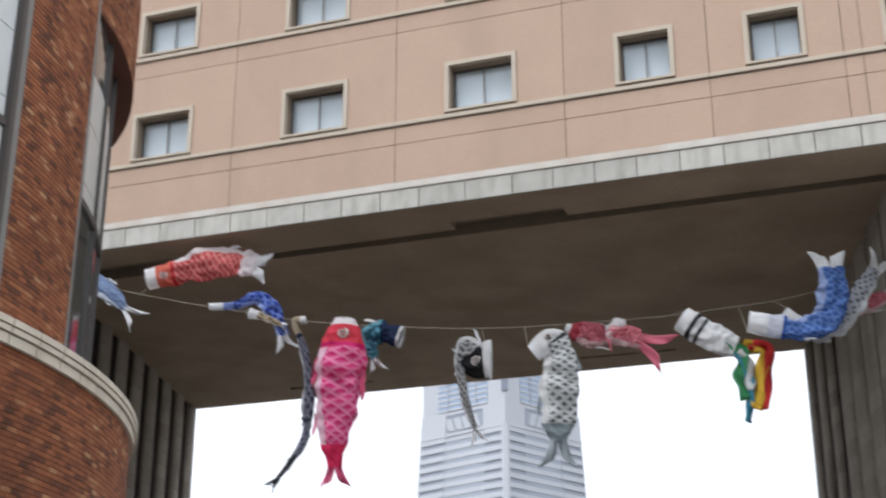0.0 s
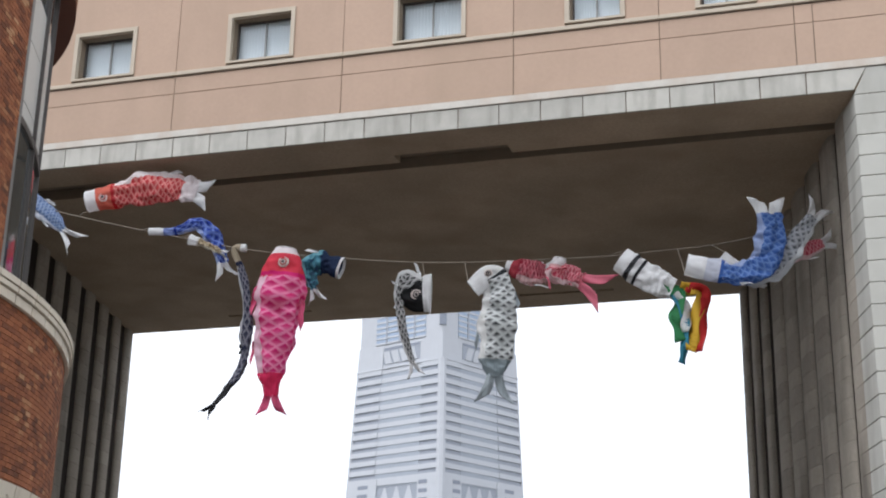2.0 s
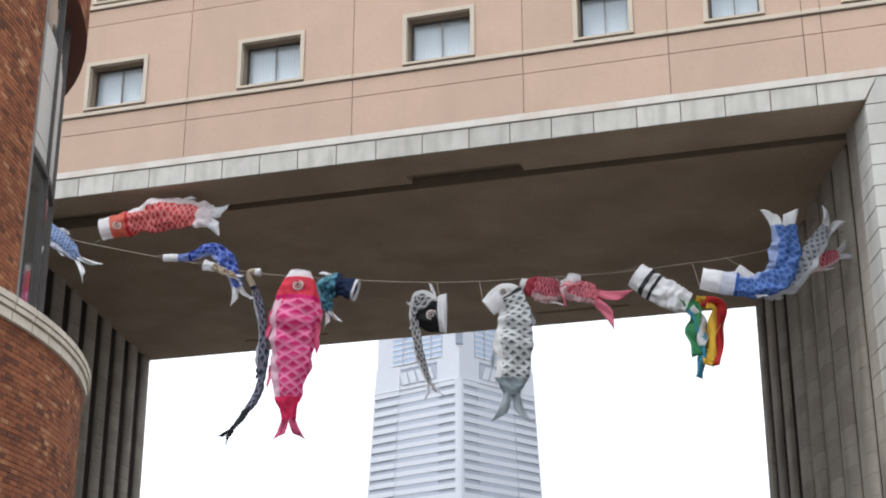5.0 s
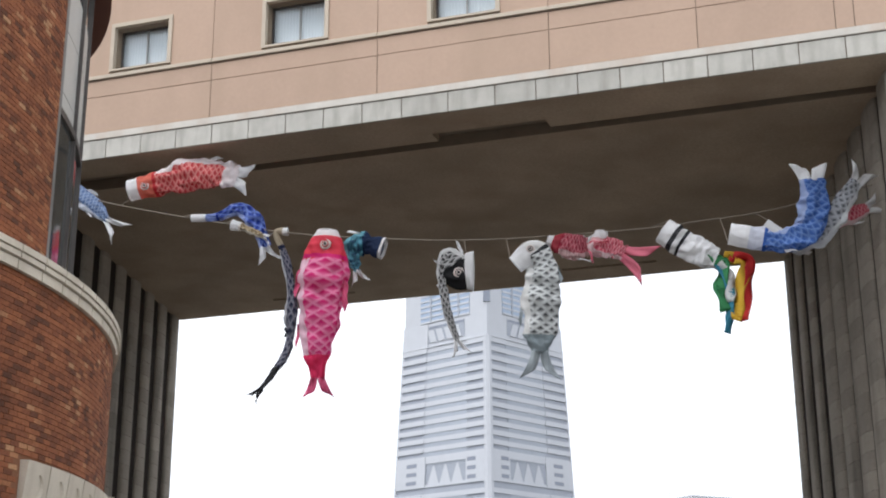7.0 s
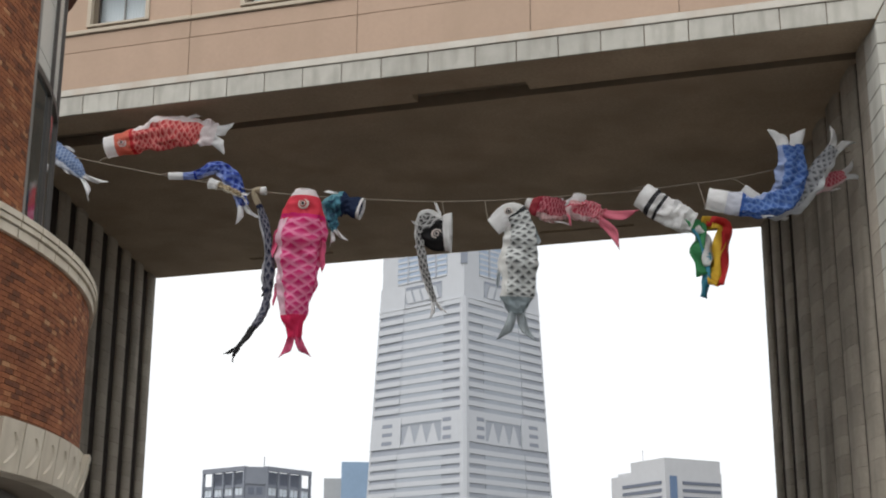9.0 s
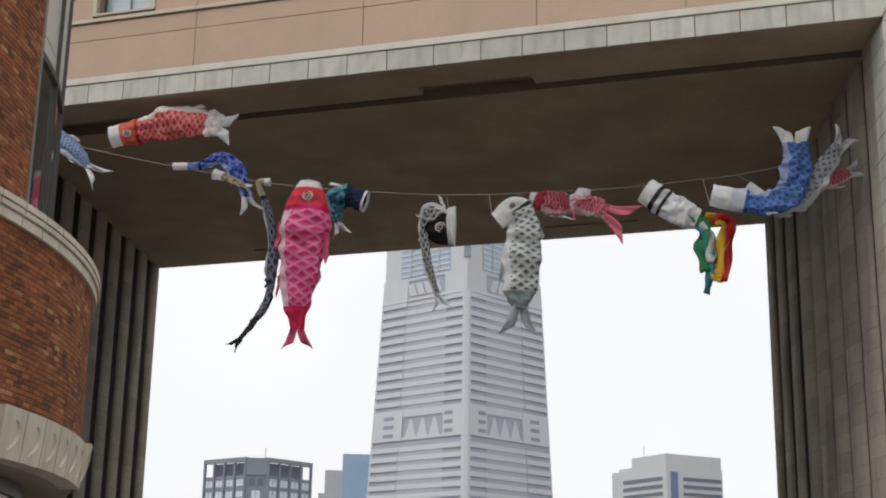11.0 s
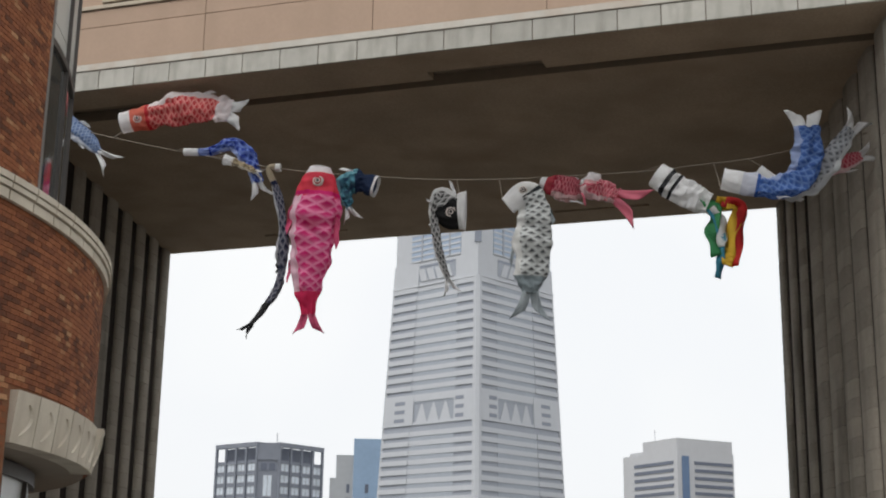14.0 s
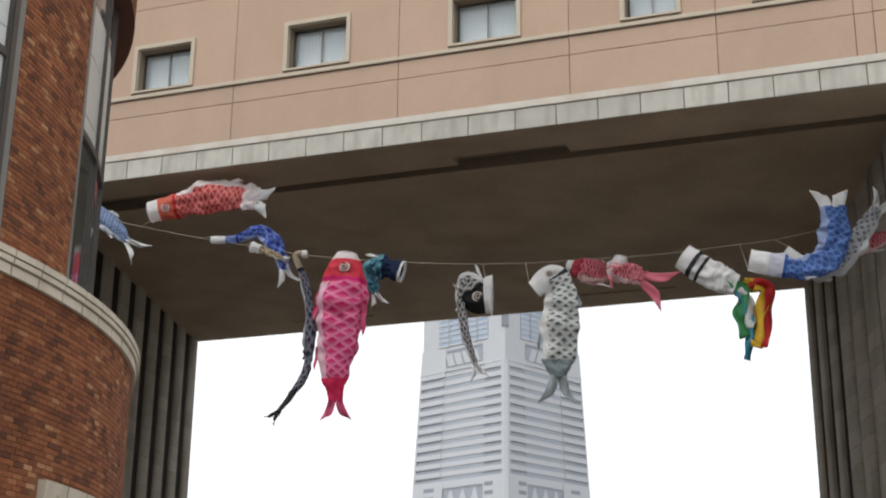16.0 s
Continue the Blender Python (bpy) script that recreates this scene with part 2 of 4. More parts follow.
# ---- soffit of the passage ----
soffit = bmesh.new()
SLOTS = [(-12.3, -8.85, 35.3, 35.9), (-25.6, -19.6, 35.3, 35.9), (-25.6, 0.5, 35.9, 36.4), (-12.2, -8.4, 50.5, 50.75), (-25.0, -21.2, 50.9, 51.15)]
ys = sorted({FY + 0.07, FAR, *[s[2] for s in SLOTS], *[s[3] for s in SLOTS]})
for y0, y1 in zip(ys, ys[1:]):
    left, right = FAR_W[0] - 1.6, XR + 1.6
    cuts = sorted((s[0], s[1]) for s in SLOTS if s[2] <= y0 + 1e-6 and s[3] >= y1 - 1e-6)
    for c0, c1 in cuts:
        box(soffit, left, c0, y0, y1, SOFFIT, SOFFIT + 0.35)
        left = c1
    box(soffit, left, right, y0, y1, SOFFIT, SOFFIT + 0.35)
for v in soffit.verts:                                  # the far edge runs a little askew
    if abs(v.co.y - FAR) < 1e-4:
        v.co.y += (FAR_E[0] - v.co.x) * (FAR_W[1] - FAR) / (FAR_E[0] - FAR_W[0])
soffit_ob = part("ceiling", soffit, M_SOFFIT)
tagged(soffit_ob, "dark brown panelled soffit with long slots over the passage", "ceiling", kind="structure")
tagged(block("ceiling_void", (-32, 4, FY + 0.1, FAR - 0.1, SOFFIT + 0.352, SOFFIT + 0.6), M_SLOTSHADE), "brown slab over the soffit slots, coloured for shade", "ceiling", kind="structure")
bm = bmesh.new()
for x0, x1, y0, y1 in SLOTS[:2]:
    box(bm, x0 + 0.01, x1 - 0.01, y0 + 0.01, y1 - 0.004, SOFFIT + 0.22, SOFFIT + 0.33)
tagged(part("ceiling_hatch", bm, M_SLOTSHADE), "shallow recessed panels in the brown soffit", "ceiling", kind="structure")
# strip added on the slot's far face to darken it
tagged(block("ceiling_slot_lining", (-25.58, 0.48, 36.37, 36.396, SOFFIT + 0.006, SOFFIT + 0.345), M_SLOTSHADE), "dark strip for the shade inside the long soffit slot", "ceiling", kind="structure")

# ---- unseen added walls: close in the plaza, keep sky light off the passage walls ----
tagged(block("wall_plaza_east", (26, 30, -40, 30, 0, 15), M_PILASTER), "unseen plain stone wall added to close in the plaza", "wall", kind="structure")
tagged(block("wall_far_east", (1.5, 34, 60, 130, 0, 26), M_PILASTER), "unseen plain stone wall added beyond the passage to block sky", "wall", kind="structure")
tagged(block("wall_plaza_west", (-60, -36, -40, 26, 0, 16), M_PILASTER), "unseen plain stone wall added to close in the plaza", "wall", kind="structure")
tagged(block("wall_far_west", (-110, -47, 60, 72, 0, 26), M_PILASTER), "unseen plain stone wall added beyond the passage to block sky", "wall", kind="structure")
tagged(block("wall_plaza_south", (-60, 26, -44, -40, 0, 16), M_FASCIA), "unseen plain stone wall added to close in the plaza", "wall", kind="structure")

# ---- drum building axis ----
C = (-22.5, 13.25)
R_LOW, R_RING, R_UP = 11.80, 11.88, 11.0
Z_RING0, Z_RING1 = 4.95 + EYE, 5.28 + EYE


# ---- fascia course and ledge over the opening ----
fascia = tagged(new("trim_fascia"), "pale grey stone course along the edge of the soffit", "trim", kind="structure")
cuts = [-26.1 + 1.2175 * k for k in range(12)] + [-11.3] + [-9.91 + 1.186 * k for k in range(9)] + [XR + 0.17]
for a, b in zip(cuts, cuts[1:]):
    bm = bmesh.new()
    box(bm, a + 0.012, b - 0.012, FY, FY + 0.07, SOFFIT - 0.01, FASCIA_TOP)
    if b == cuts[-1]:                                   # mitred against the pier
        for v in bm.verts:
            if v.co.x > b - 0.1:
                v.co.x = XR - 0.006 if v.co.z < SOFFIT + 0.1 else XR + 0.352
    part("stone_block", bevelled(bm, 0.012), M_FASCIA, fascia)
block("joint_core", (XL, XR, FY + 0.03, FY + 0.51, SOFFIT + 0.005, FASCIA_TOP + 0.02), M_BACKING, fascia)
bm = bmesh.new()
for x in (JOINTS[0], JOINTS[-1]):
    ring = [bm.verts.new((x, y, z)) for y, z in ((FY - 0.03, FASCIA_TOP + 0.022), (FY - 0.03, FASCIA_TOP + 0.06), (FY - 0.006, LEDGE_TOP + 0.01), (FY + 0.4, LEDGE_TOP + 0.01), (FY + 0.4, FASCIA_TOP + 0.022))]
    bm.faces.new(ring if x == JOINTS[0] else ring[::-1])
bm.verts.ensure_lookup_table()
for k in range(5):
    bm.faces.new([bm.verts[j] for j in (k, (k + 1) % 5, 5 + (k + 1) % 5, 5 + k)])
part("ledge", bm, M_LEDGEWASH, fascia, "sloping weathered ledge")

# ---- salmon panels, sill courses ----
for x0, x1 in zip(JOINTS, JOINTS[1:]):
    block("panel", (x0 + 0.010, x1 - 0.010, FY, FY + 0.06, LEDGE_TOP + 0.012, SILL - 0.605), M_PANEL, facade, soft=0.006)
    inside = [(cx, w) for cx, w in COLS if x0 < cx < x1]
    for row in range(4):
        s = SILL + row * STOREY
        block("panel", (x0 + 0.010, x1 - 0.010, FY, FY + 0.06, s - 0.588, s - 0.045), M_PANEL, facade, soft=0.006)
        block("sill_course", (x0 + 0.004, x1 - 0.004, FY - 0.06, FY + 0.05, s, s + 0.125), M_LEDGE, facade, "cream stone sill course", 0.012)
        bm = bmesh.new()
        a, b, t0, t1 = x0 + 0.010, x1 - 0.010, s + 0.127, s + STOREY - 0.605
        left = a
        for cx, w in inside:
            box(bm, left, cx - w / 2, FY, FY + 0.06, t0, t1)
            box(bm, cx - w / 2, cx + w / 2, FY, FY + 0.06, s + WIN_HIGH, t1)
            left = cx + w / 2
        box(bm, left, b, FY, FY + 0.06, t0, t1)
        bmesh.ops.remove_doubles(bm, verts=bm.verts, dist=0.001)
        part("panel", bm, M_PANEL, facade)


def window_unit(name, w):
    """A deep-set window: stone surround, reveal coloured for shade, frame, two panes and drawn curtains."""
    ob = tagged(new(name), "square window with cream surround and drawn white curtains", "window", kind="structure")
    h0, h1, e = WIN_LOW - 0.01, WIN_HIGH, w / 2
    bm = bmesh.new()
    for dims in ((-e, e, h1 - 0.13, h1), (-e, -e + 0.13, h0, h1 - 0.13), (e - 0.13, e, h0, h1 - 0.13), (-e + 0.13, e - 0.13, h0, h0 + 0.065)):
        box(bm, dims[0], dims[1], -0.05, 0.12, dims[2], dims[3])
    part("surround", bm, M_LEDGE, ob, "cream stone surround")
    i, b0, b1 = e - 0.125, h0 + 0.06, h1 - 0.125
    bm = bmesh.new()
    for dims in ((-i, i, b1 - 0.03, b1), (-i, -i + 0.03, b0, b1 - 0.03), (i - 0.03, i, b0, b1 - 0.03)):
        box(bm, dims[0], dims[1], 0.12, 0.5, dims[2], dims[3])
    part("reveal", bm, M_REVEALSHADE, ob, "brown reveal with its shade put into the colour")
    block("window_sill", (-i, i, 0.12, 0.5, b0, b0 + 0.03), M_LEDGE, ob)
    bm = bmesh.new()
    i, b0, b1 = i - 0.03, b0 + 0.03, b1 - 0.03
    for dims in ((-i, i, b1 - 0.05, b1), (-i, i, b0, b0 + 0.05), (-i, -i + 0.05, b0 + 0.05, b1 - 0.05), (i - 0.05, i, b0 + 0.05, b1 - 0.05)):
        box(bm, dims[0], dims[1], 0.36, 0.42, dims[2], dims[3])
    part("window_frame", bm, M_FRAME, ob, "dark bronze frame")
    block("mullion", (-0.02, 0.02, 0.35, 0.42, b0 + 0.05, b1 - 0.05), M_FRAMEGREY, ob)
    for a, b in ((-i + 0.05, -0.02), (0.02, i - 0.05)):
        block("pane", (a, b, 0.385, 0.395, b0 + 0.05, b1 - 0.05), M_PANE, ob).visible_shadow = False
    bm = bmesh.new()
    n = 60
    rows = [[bm.verts.new((-i + 2 * i * k / n, 0.47 + 0.009 * math.sin(k * 1.9) + 0.006 * math.sin(k * 4.3), z)) for k in range(n + 1)] for z in (b0 + 0.005, b1 - 0.005)]
    for k in range(n):
        bm.faces.new((rows[0][k], rows[0][k + 1], rows[1][k + 1], rows[1][k]))
    part("curtain", bm, M_CURTAIN, ob, "white pleated curtain", True)
    return ob


master = {}
count = 0
for row in range(4):
    for cx, w in COLS:
        count += 1
        place = Matrix.Translation((cx, FY, SILL + row * STOREY))
        if w not in master:
            master[w] = window_unit("window_%d" % count, w)
            master[w].matrix_basis = place
        else:
            copy_thing(master[w], place).name = "window_%d" % count

# ---- passage walls: stone-coursed pilasters with dark recesses, the near pier ----
COURSE = 0.562
Z_COURSE = 15.41 + EYE          # a joint just above the soffit's edge
PITCH, PIL_W, PIL_D = 2.06, 1.28, 0.16


def wall_frame(x, far):
    """Local x runs back along the passage, local y away from it; also the wall's length."""
    run = Vector((far[0] - x, far[1] - FY, 0))
    d = run.normalized()
    out = Vector((d.y, -d.x, 0)) * (1 if x > -10 else -1)
    return Matrix(((d.x, out.x, 0, x), (d.y, out.y, 0, FY), (0, 0, 1, 0), (0, 0, 0, 1))), run.length


def rounded_block(z0, z1, inset=0.0):
    """A pilaster course with a full, rounded front."""
    bm = bmesh.new()
    e = inset
    left = [(e, PIL_D), (e, 0.12 + e), (e + 0.04, 0.075 + e), (e + 0.13, 0.035 + e), (e + 0.3, 0.008 + e), (e + 0.45, e)]
    plan = left + [(PIL_W - x, y) for x, y in left[::-1]]
    lo, hi = [bm.verts.new((x, y, z0)) for x, y in plan], [bm.verts.new((x, y, z1)) for x, y in plan]
    bm.faces.new(lo[::-1]), bm.faces.new(hi)
    for k in range(len(plan)):
        j = (k + 1) % len(plan)
        bm.faces.new((lo[k], lo[j], hi[j], hi[k]))
    return bm


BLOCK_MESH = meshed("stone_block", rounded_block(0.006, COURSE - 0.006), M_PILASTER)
SHAFT_MESH = meshed("joint_core", rounded_block(0.0, SOFFIT, 0.018), M_JOINT)
for side, x, far in (("east", XR, FAR_E), ("west", XL, FAR_W)):
    wall = tagged(new("wall_passage_" + side), "grey stone passage wall of coursed pilasters and dark recesses", "wall", kind="structure")
    wall.matrix_basis, wall_len = wall_frame(x, far)
    # near-black backing closes the gaps between the pilasters
    block("recess", (1.5, wall_len, PIL_D, PIL_D + 0.6, 0, SOFFIT), M_GAPBACK, wall, "near-black backing between pilasters")
    courses = [Z_COURSE - COURSE * k for k in range(1, 27)]
    for k in range(9):
        wide, pitch = (1.26 if k > 2 else 0.84, PITCH) if side == "east" else (0.86, 1.97)  # broader, closer piers on the east side
        a = wall_len - PIL_W * wide - pitch * k
        pilaster = new("pilaster")
        pilaster.parent, pilaster.location, pilaster.scale = wall, (a, 0, 0), (wide, 1, 1)
        shared("joint_core", SHAFT_MESH, pilaster, Matrix.Identity(4))
        for z in courses:
            if z > 1.5:
                top = min(z + COURSE, SOFFIT)
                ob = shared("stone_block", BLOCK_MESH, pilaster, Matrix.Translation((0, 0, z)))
                if top < z + COURSE:
                    ob.scale = (1, 1, (top - z) / COURSE)
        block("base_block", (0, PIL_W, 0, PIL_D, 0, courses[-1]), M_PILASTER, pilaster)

for side, x, w in (("east", XR, 1), ("west", XL, -1)):
    pier = tagged(new("wall_pier_" + side), "pale grey coursed stone pier beside the passage", "wall", kind="structure")
    for k in range(28):
        z0, z1 = Z_COURSE - COURSE * (k + 1) + 0.008, Z_COURSE - COURSE * k - 0.008
        if k == 0:
            z1 = FASCIA_TOP
        if z0 < 0:
            continue
        for col in range(3):
            bm = bmesh.new()
            a, b = x + w * (2.45 * col + (0.012 if col else 0)), x + w * 2.45 * (col + 1)
            box(bm, min(a, b), max(a, b), FY, FY + 1.25, z0, z1)
            for v in bm.verts:
                if col == 0 and abs(v.co.x - x) < 0.01:
                    v.co.x += (v.co.y - FY) * SKEW
                    if k == 0 and v.co.z > z1 - 0.01 and w > 0:
                        v.co.x += 0.36
            part("stone_block", bevelled(bm, 0.014), M_PIER, pier)
    block("joint_core", (x + w * 0.35, x + w * 9, FY + 0.02, FY + 1.2, 0, FASCIA_TOP) if w > 0 else (x - 9, x - 0.4, FY + 0.02, FY + 1.2, 0, FASCIA_TOP), M_JOINT, pier)

# ---- drum building of brown brick ----
drum = tagged(new("round_brick_building"), "round brown brick building with cream stone bands and curved glass", "building")
drum.location = (C[0], C[1], 0)


def local(bm_maker, name, material, label="", smooth=False, parent=None):
    bm = bmesh.new()
    bm_maker(bm)
    return part(name, bm, material, parent or drum, label, smooth)


O = (0, 0)
rad = radians
Z_LINT0, Z_LINT1 = 1.88 + EYE, 2.56 + EYE
A_OPEN0, A_OPEN1 = 8.1, 60.0


def lower_core(bm):
    arc_block(bm, O, 4, R_LOW - 0.02, rad(-120), rad(140), Z_LINT1 - 0.3, Z_RING0, 90)
    arc_block(bm, O, 4, R_LOW - 0.02, rad(-120), rad(A_OPEN0), 0, Z_LINT1 - 0.3, 60)
    arc_block(bm, O, 4, R_LOW - 0.02, rad(A_OPEN1), rad(140), 0, Z_LINT1 - 0.3, 60)


local(lower_core, "lower_wall", M_MORTAR, "dark mortar bed")
local(lambda bm: arc_block(bm, O, 4, R_UP - 0.3, rad(-120), rad(140), Z_RING1 - 0.1, 15.6, 80), "inner_core", M_DARKWIN, "dark interior")
local(lambda bm: arc_block(bm, O, 4, R_LOW - 1.0, rad(A_OPEN0), rad(A_OPEN1), 0, Z_LINT1 - 0.3, 60), "recess_back", M_REVEALPALE, "plain rendered wall under the lintel")
# recessed shop window under the lintel
win = new("shop_window")
win.parent = drum
for k in range(3):
    a0 = A_OPEN0 + 1.0 + k * 9.2
    local(lambda bm: arc_block(bm, O, R_LOW - 0.99, R_LOW - 0.95, rad(a0 + 0.3), rad(a0 + 8.9), 0.4, Z_LINT0 - 0.22, 8), "pane", M_PALEPANEL, parent=win)
    local(lambda bm: arc_block(bm, O, R_LOW - 0.99, R_LOW - 0.88, rad(a0 - 0.3), rad(a0 + 0.3), 0.3, Z_LINT0 - 0.22, 1), "mullion", M_FRAME, parent=win)
local(lambda bm: arc_block(bm, O, R_LOW - 0.99, R_LOW - 0.86, rad(A_OPEN0), rad(A_OPEN0 + 29.2), Z_LINT0 - 0.22, Z_LINT0 - 0.01, 20), "head_frame", M_FRAME, parent=win)

local(lambda bm: arc_block(bm, O, R_LOW - 1.1, R_LOW - 0.1, rad(A_OPEN0), rad(A_OPEN1), Z_LINT0 + 0.004, Z_LINT1 - 0.3, 16), "recess_soffit", M_REVEALPALE, "plain rendered recess soffit")

# cornice ring, stone by stone
RING_STEP = 3.1
bm = bmesh.new()
g = rad(0.08)
for r, z0, z1 in ((R_RING - 0.02, Z_RING0, Z_RING0 + 0.13), (R_RING - 0.10, Z_RING0 + 0.13, Z_RING0 + 0.15), (R_RING + 0.015, Z_RING0 + 0.15, Z_RING0 + 0.22),
                  (R_RING - 0.09, Z_RING0 + 0.22, Z_RING0 + 0.24), (R_RING + 0.03, Z_RING0 + 0.24, Z_RING1)):
    arc_block(bm, O, R_UP - 0.35, r, g, rad(RING_STEP) - g, z0, z1, 5)
RING_MESH = meshed("ring_stone", bm, M_STONE)
cornice = new("cornice")
cornice.parent = drum
tagged(cornice, "cream stone cornice ring")
for k in range(-15, 33):
    shared("ring_stone", RING_MESH, cornice, Matrix.Rotation(rad(RING_STEP * k + 2.0), 4, "Z"))
local(lambda bm: arc_block(bm, O, R_UP - 0.4, R_RING - 0.11, rad(-50), rad(105), Z_RING0 + 0.01, Z_RING1 - 0.02, 60), "joint_core", M_JOINT, parent=cornice)

# carved lintel stones
lintel = new("lintel")
lintel.parent = drum
tagged(lintel, "cream carved stone lintel")
STEP = 3.35
for k in range(7):
    a0 = A_OPEN0 + STEP * k
    flare = 0.10 if k < 6 else 0.2

    def stone(bm):
        arc_block(bm, O, R_LOW - 0.3, R_LOW + flare, rad(a0) + g, rad(a0 + STEP) - g, Z_LINT0, Z_LINT1, 5)
        for v in bm.verts:
            if v.co.z < Z_LINT0 + 0.01:
                r = math.hypot(v.co.x, v.co.y)
                if r > R_LOW:
                    v.co.x *= (R_LOW + 0.03) / r
                    v.co.y *= (R_LOW + 0.03) / r
    piece = local(stone, "lintel_stone", M_STONE, parent=lintel)

    def rib(bm):                                        # a curled leaf in low relief
        pts = []
        for j in range(9):
            u = j / 8
            ang = rad(a0 + STEP * (0.3 + 0.45 * math.sin(u * 2.6)))
            zz = Z_LINT0 + 0.1 + 0.42 * u
            pts.append((ang, zz, 0.012 + 0.03 * math.sin(u * math.pi)))
        prev = None
        for p, z, w in pts:
            r = R_LOW + 0.035 + (flare - 0.03) * (z - Z_LINT0) / (Z_LINT1 - Z_LINT0)
            row = [bm.verts.new((math.cos(t) * q, math.sin(t) * q, z)) for t, q in ((p - w / 8, r), (p, r + 0.025), (p + w / 8, r))]
            if prev:
                bm.faces.new((prev[0], prev[1], row[1], row[0]))
                bm.faces.new((prev[1], prev[2], row[2], row[1]))
            prev = row
    local(rib, "carving", M_STONE, parent=lintel)

# upper storey: brick pier, curved glazing, pale spandrels, frames
A_P0, A_P1 = 6.3, 18.3
Z_TRANSOM = 8.36 + EYE
local(lambda bm: arc_block(bm, O, R_UP - 0.5, R_UP + 0.03, rad(A_P0), rad(A_P1), Z_RING1 - 0.05, 15.6, 10), "upper_pier", M_MORTAR, "dark mortar bed")


def curved_bay(a0, a1, panes, upper, lower=M_DARKWIN):
    step = (a1 - a0) / panes
    for k in range(panes):
        p, q = rad(a0 + step * k), rad(a0 + step * (k + 1))
        local(lambda bm: arc_block(bm, O, R_UP - 0.06, R_UP - 0.03, p, q, Z_RING1 - 0.05, Z_TRANSOM, 6), "pane", lower)
        for z0, z1 in ((Z_TRANSOM + 0.12, Z_TRANSOM + 0.44), (Z_TRANSOM + 0.46, Z_TRANSOM + 1.5), (Z_TRANSOM + 1.52, Z_TRANSOM + 2.4)):
            local(lambda bm: arc_block(bm, O, R_UP - 0.08, R_UP - 0.03, p, q, z0, z1, 6), "spandrel", upper)
        local(lambda bm: arc_block(bm, O, R_UP - 0.06, R_UP - 0.03, p, q, Z_TRANSOM + 2.42, 15.6, 6), "pane", lower)
        local(lambda bm: arc_block(bm, O, R_UP - 0.1, R_UP + 0.03, q - rad(0.16), q + rad(0.16), Z_RING1 - 0.05, 15.6, 1), "mullion", M_FRAME)
    local(lambda bm: arc_block(bm, O, R_UP - 0.1, R_UP + 0.02, rad(a0), rad(a1), Z_TRANSOM, Z_TRANSOM + 0.12, 12), "transom", M_FRAME)


curved_bay(A_P1 + 0.7, 32.5, 2, M_SPANDREL)
curved_bay(32.9, 60, 3, M_SPANDREL)
curved_bay(-30, A_P0 - 1.4, 4, M_PALEPANEL, M_PALEPANEL)
for a0, a1, m in ((A_P1 + 0.03, A_P1 + 0.7, M_FRAMEGREY), (A_P0 - 0.75, A_P0 - 0.03, M_FRAMEGREY), (A_P0 - 1.4, A_P0 - 0.75, M_FRAME)):
    local(lambda bm: arc_block(bm, O, R_UP - 0.2, R_UP + 0.05, rad(a0), rad(a1), Z_RING1 - 0.05, 15.6, 2), "jamb_frame", m)

# projecting upper drum
C2 = (2.34, 2.29)
Z_OVER = 11.9 + EYE
local(lambda bm: arc_block(bm, C2, 0.5, 8.09, 0, rad(359.9), Z_OVER + 0.02, 15.7, 96), "upper_drum", M_MORTAR, "projecting upper drum")
local(lambda bm: arc_block(bm, C2, 0.4, 8.11, 0, rad(359.9), Z_OVER, Z_OVER + 0.02, 96), "underside", M_OVERHANG, "dark red underside")

# ---- far towers ----


def spot(az, dist):
    return Vector((dist * math.sin(rad(az)), dist * math.cos(rad(az)), 0))


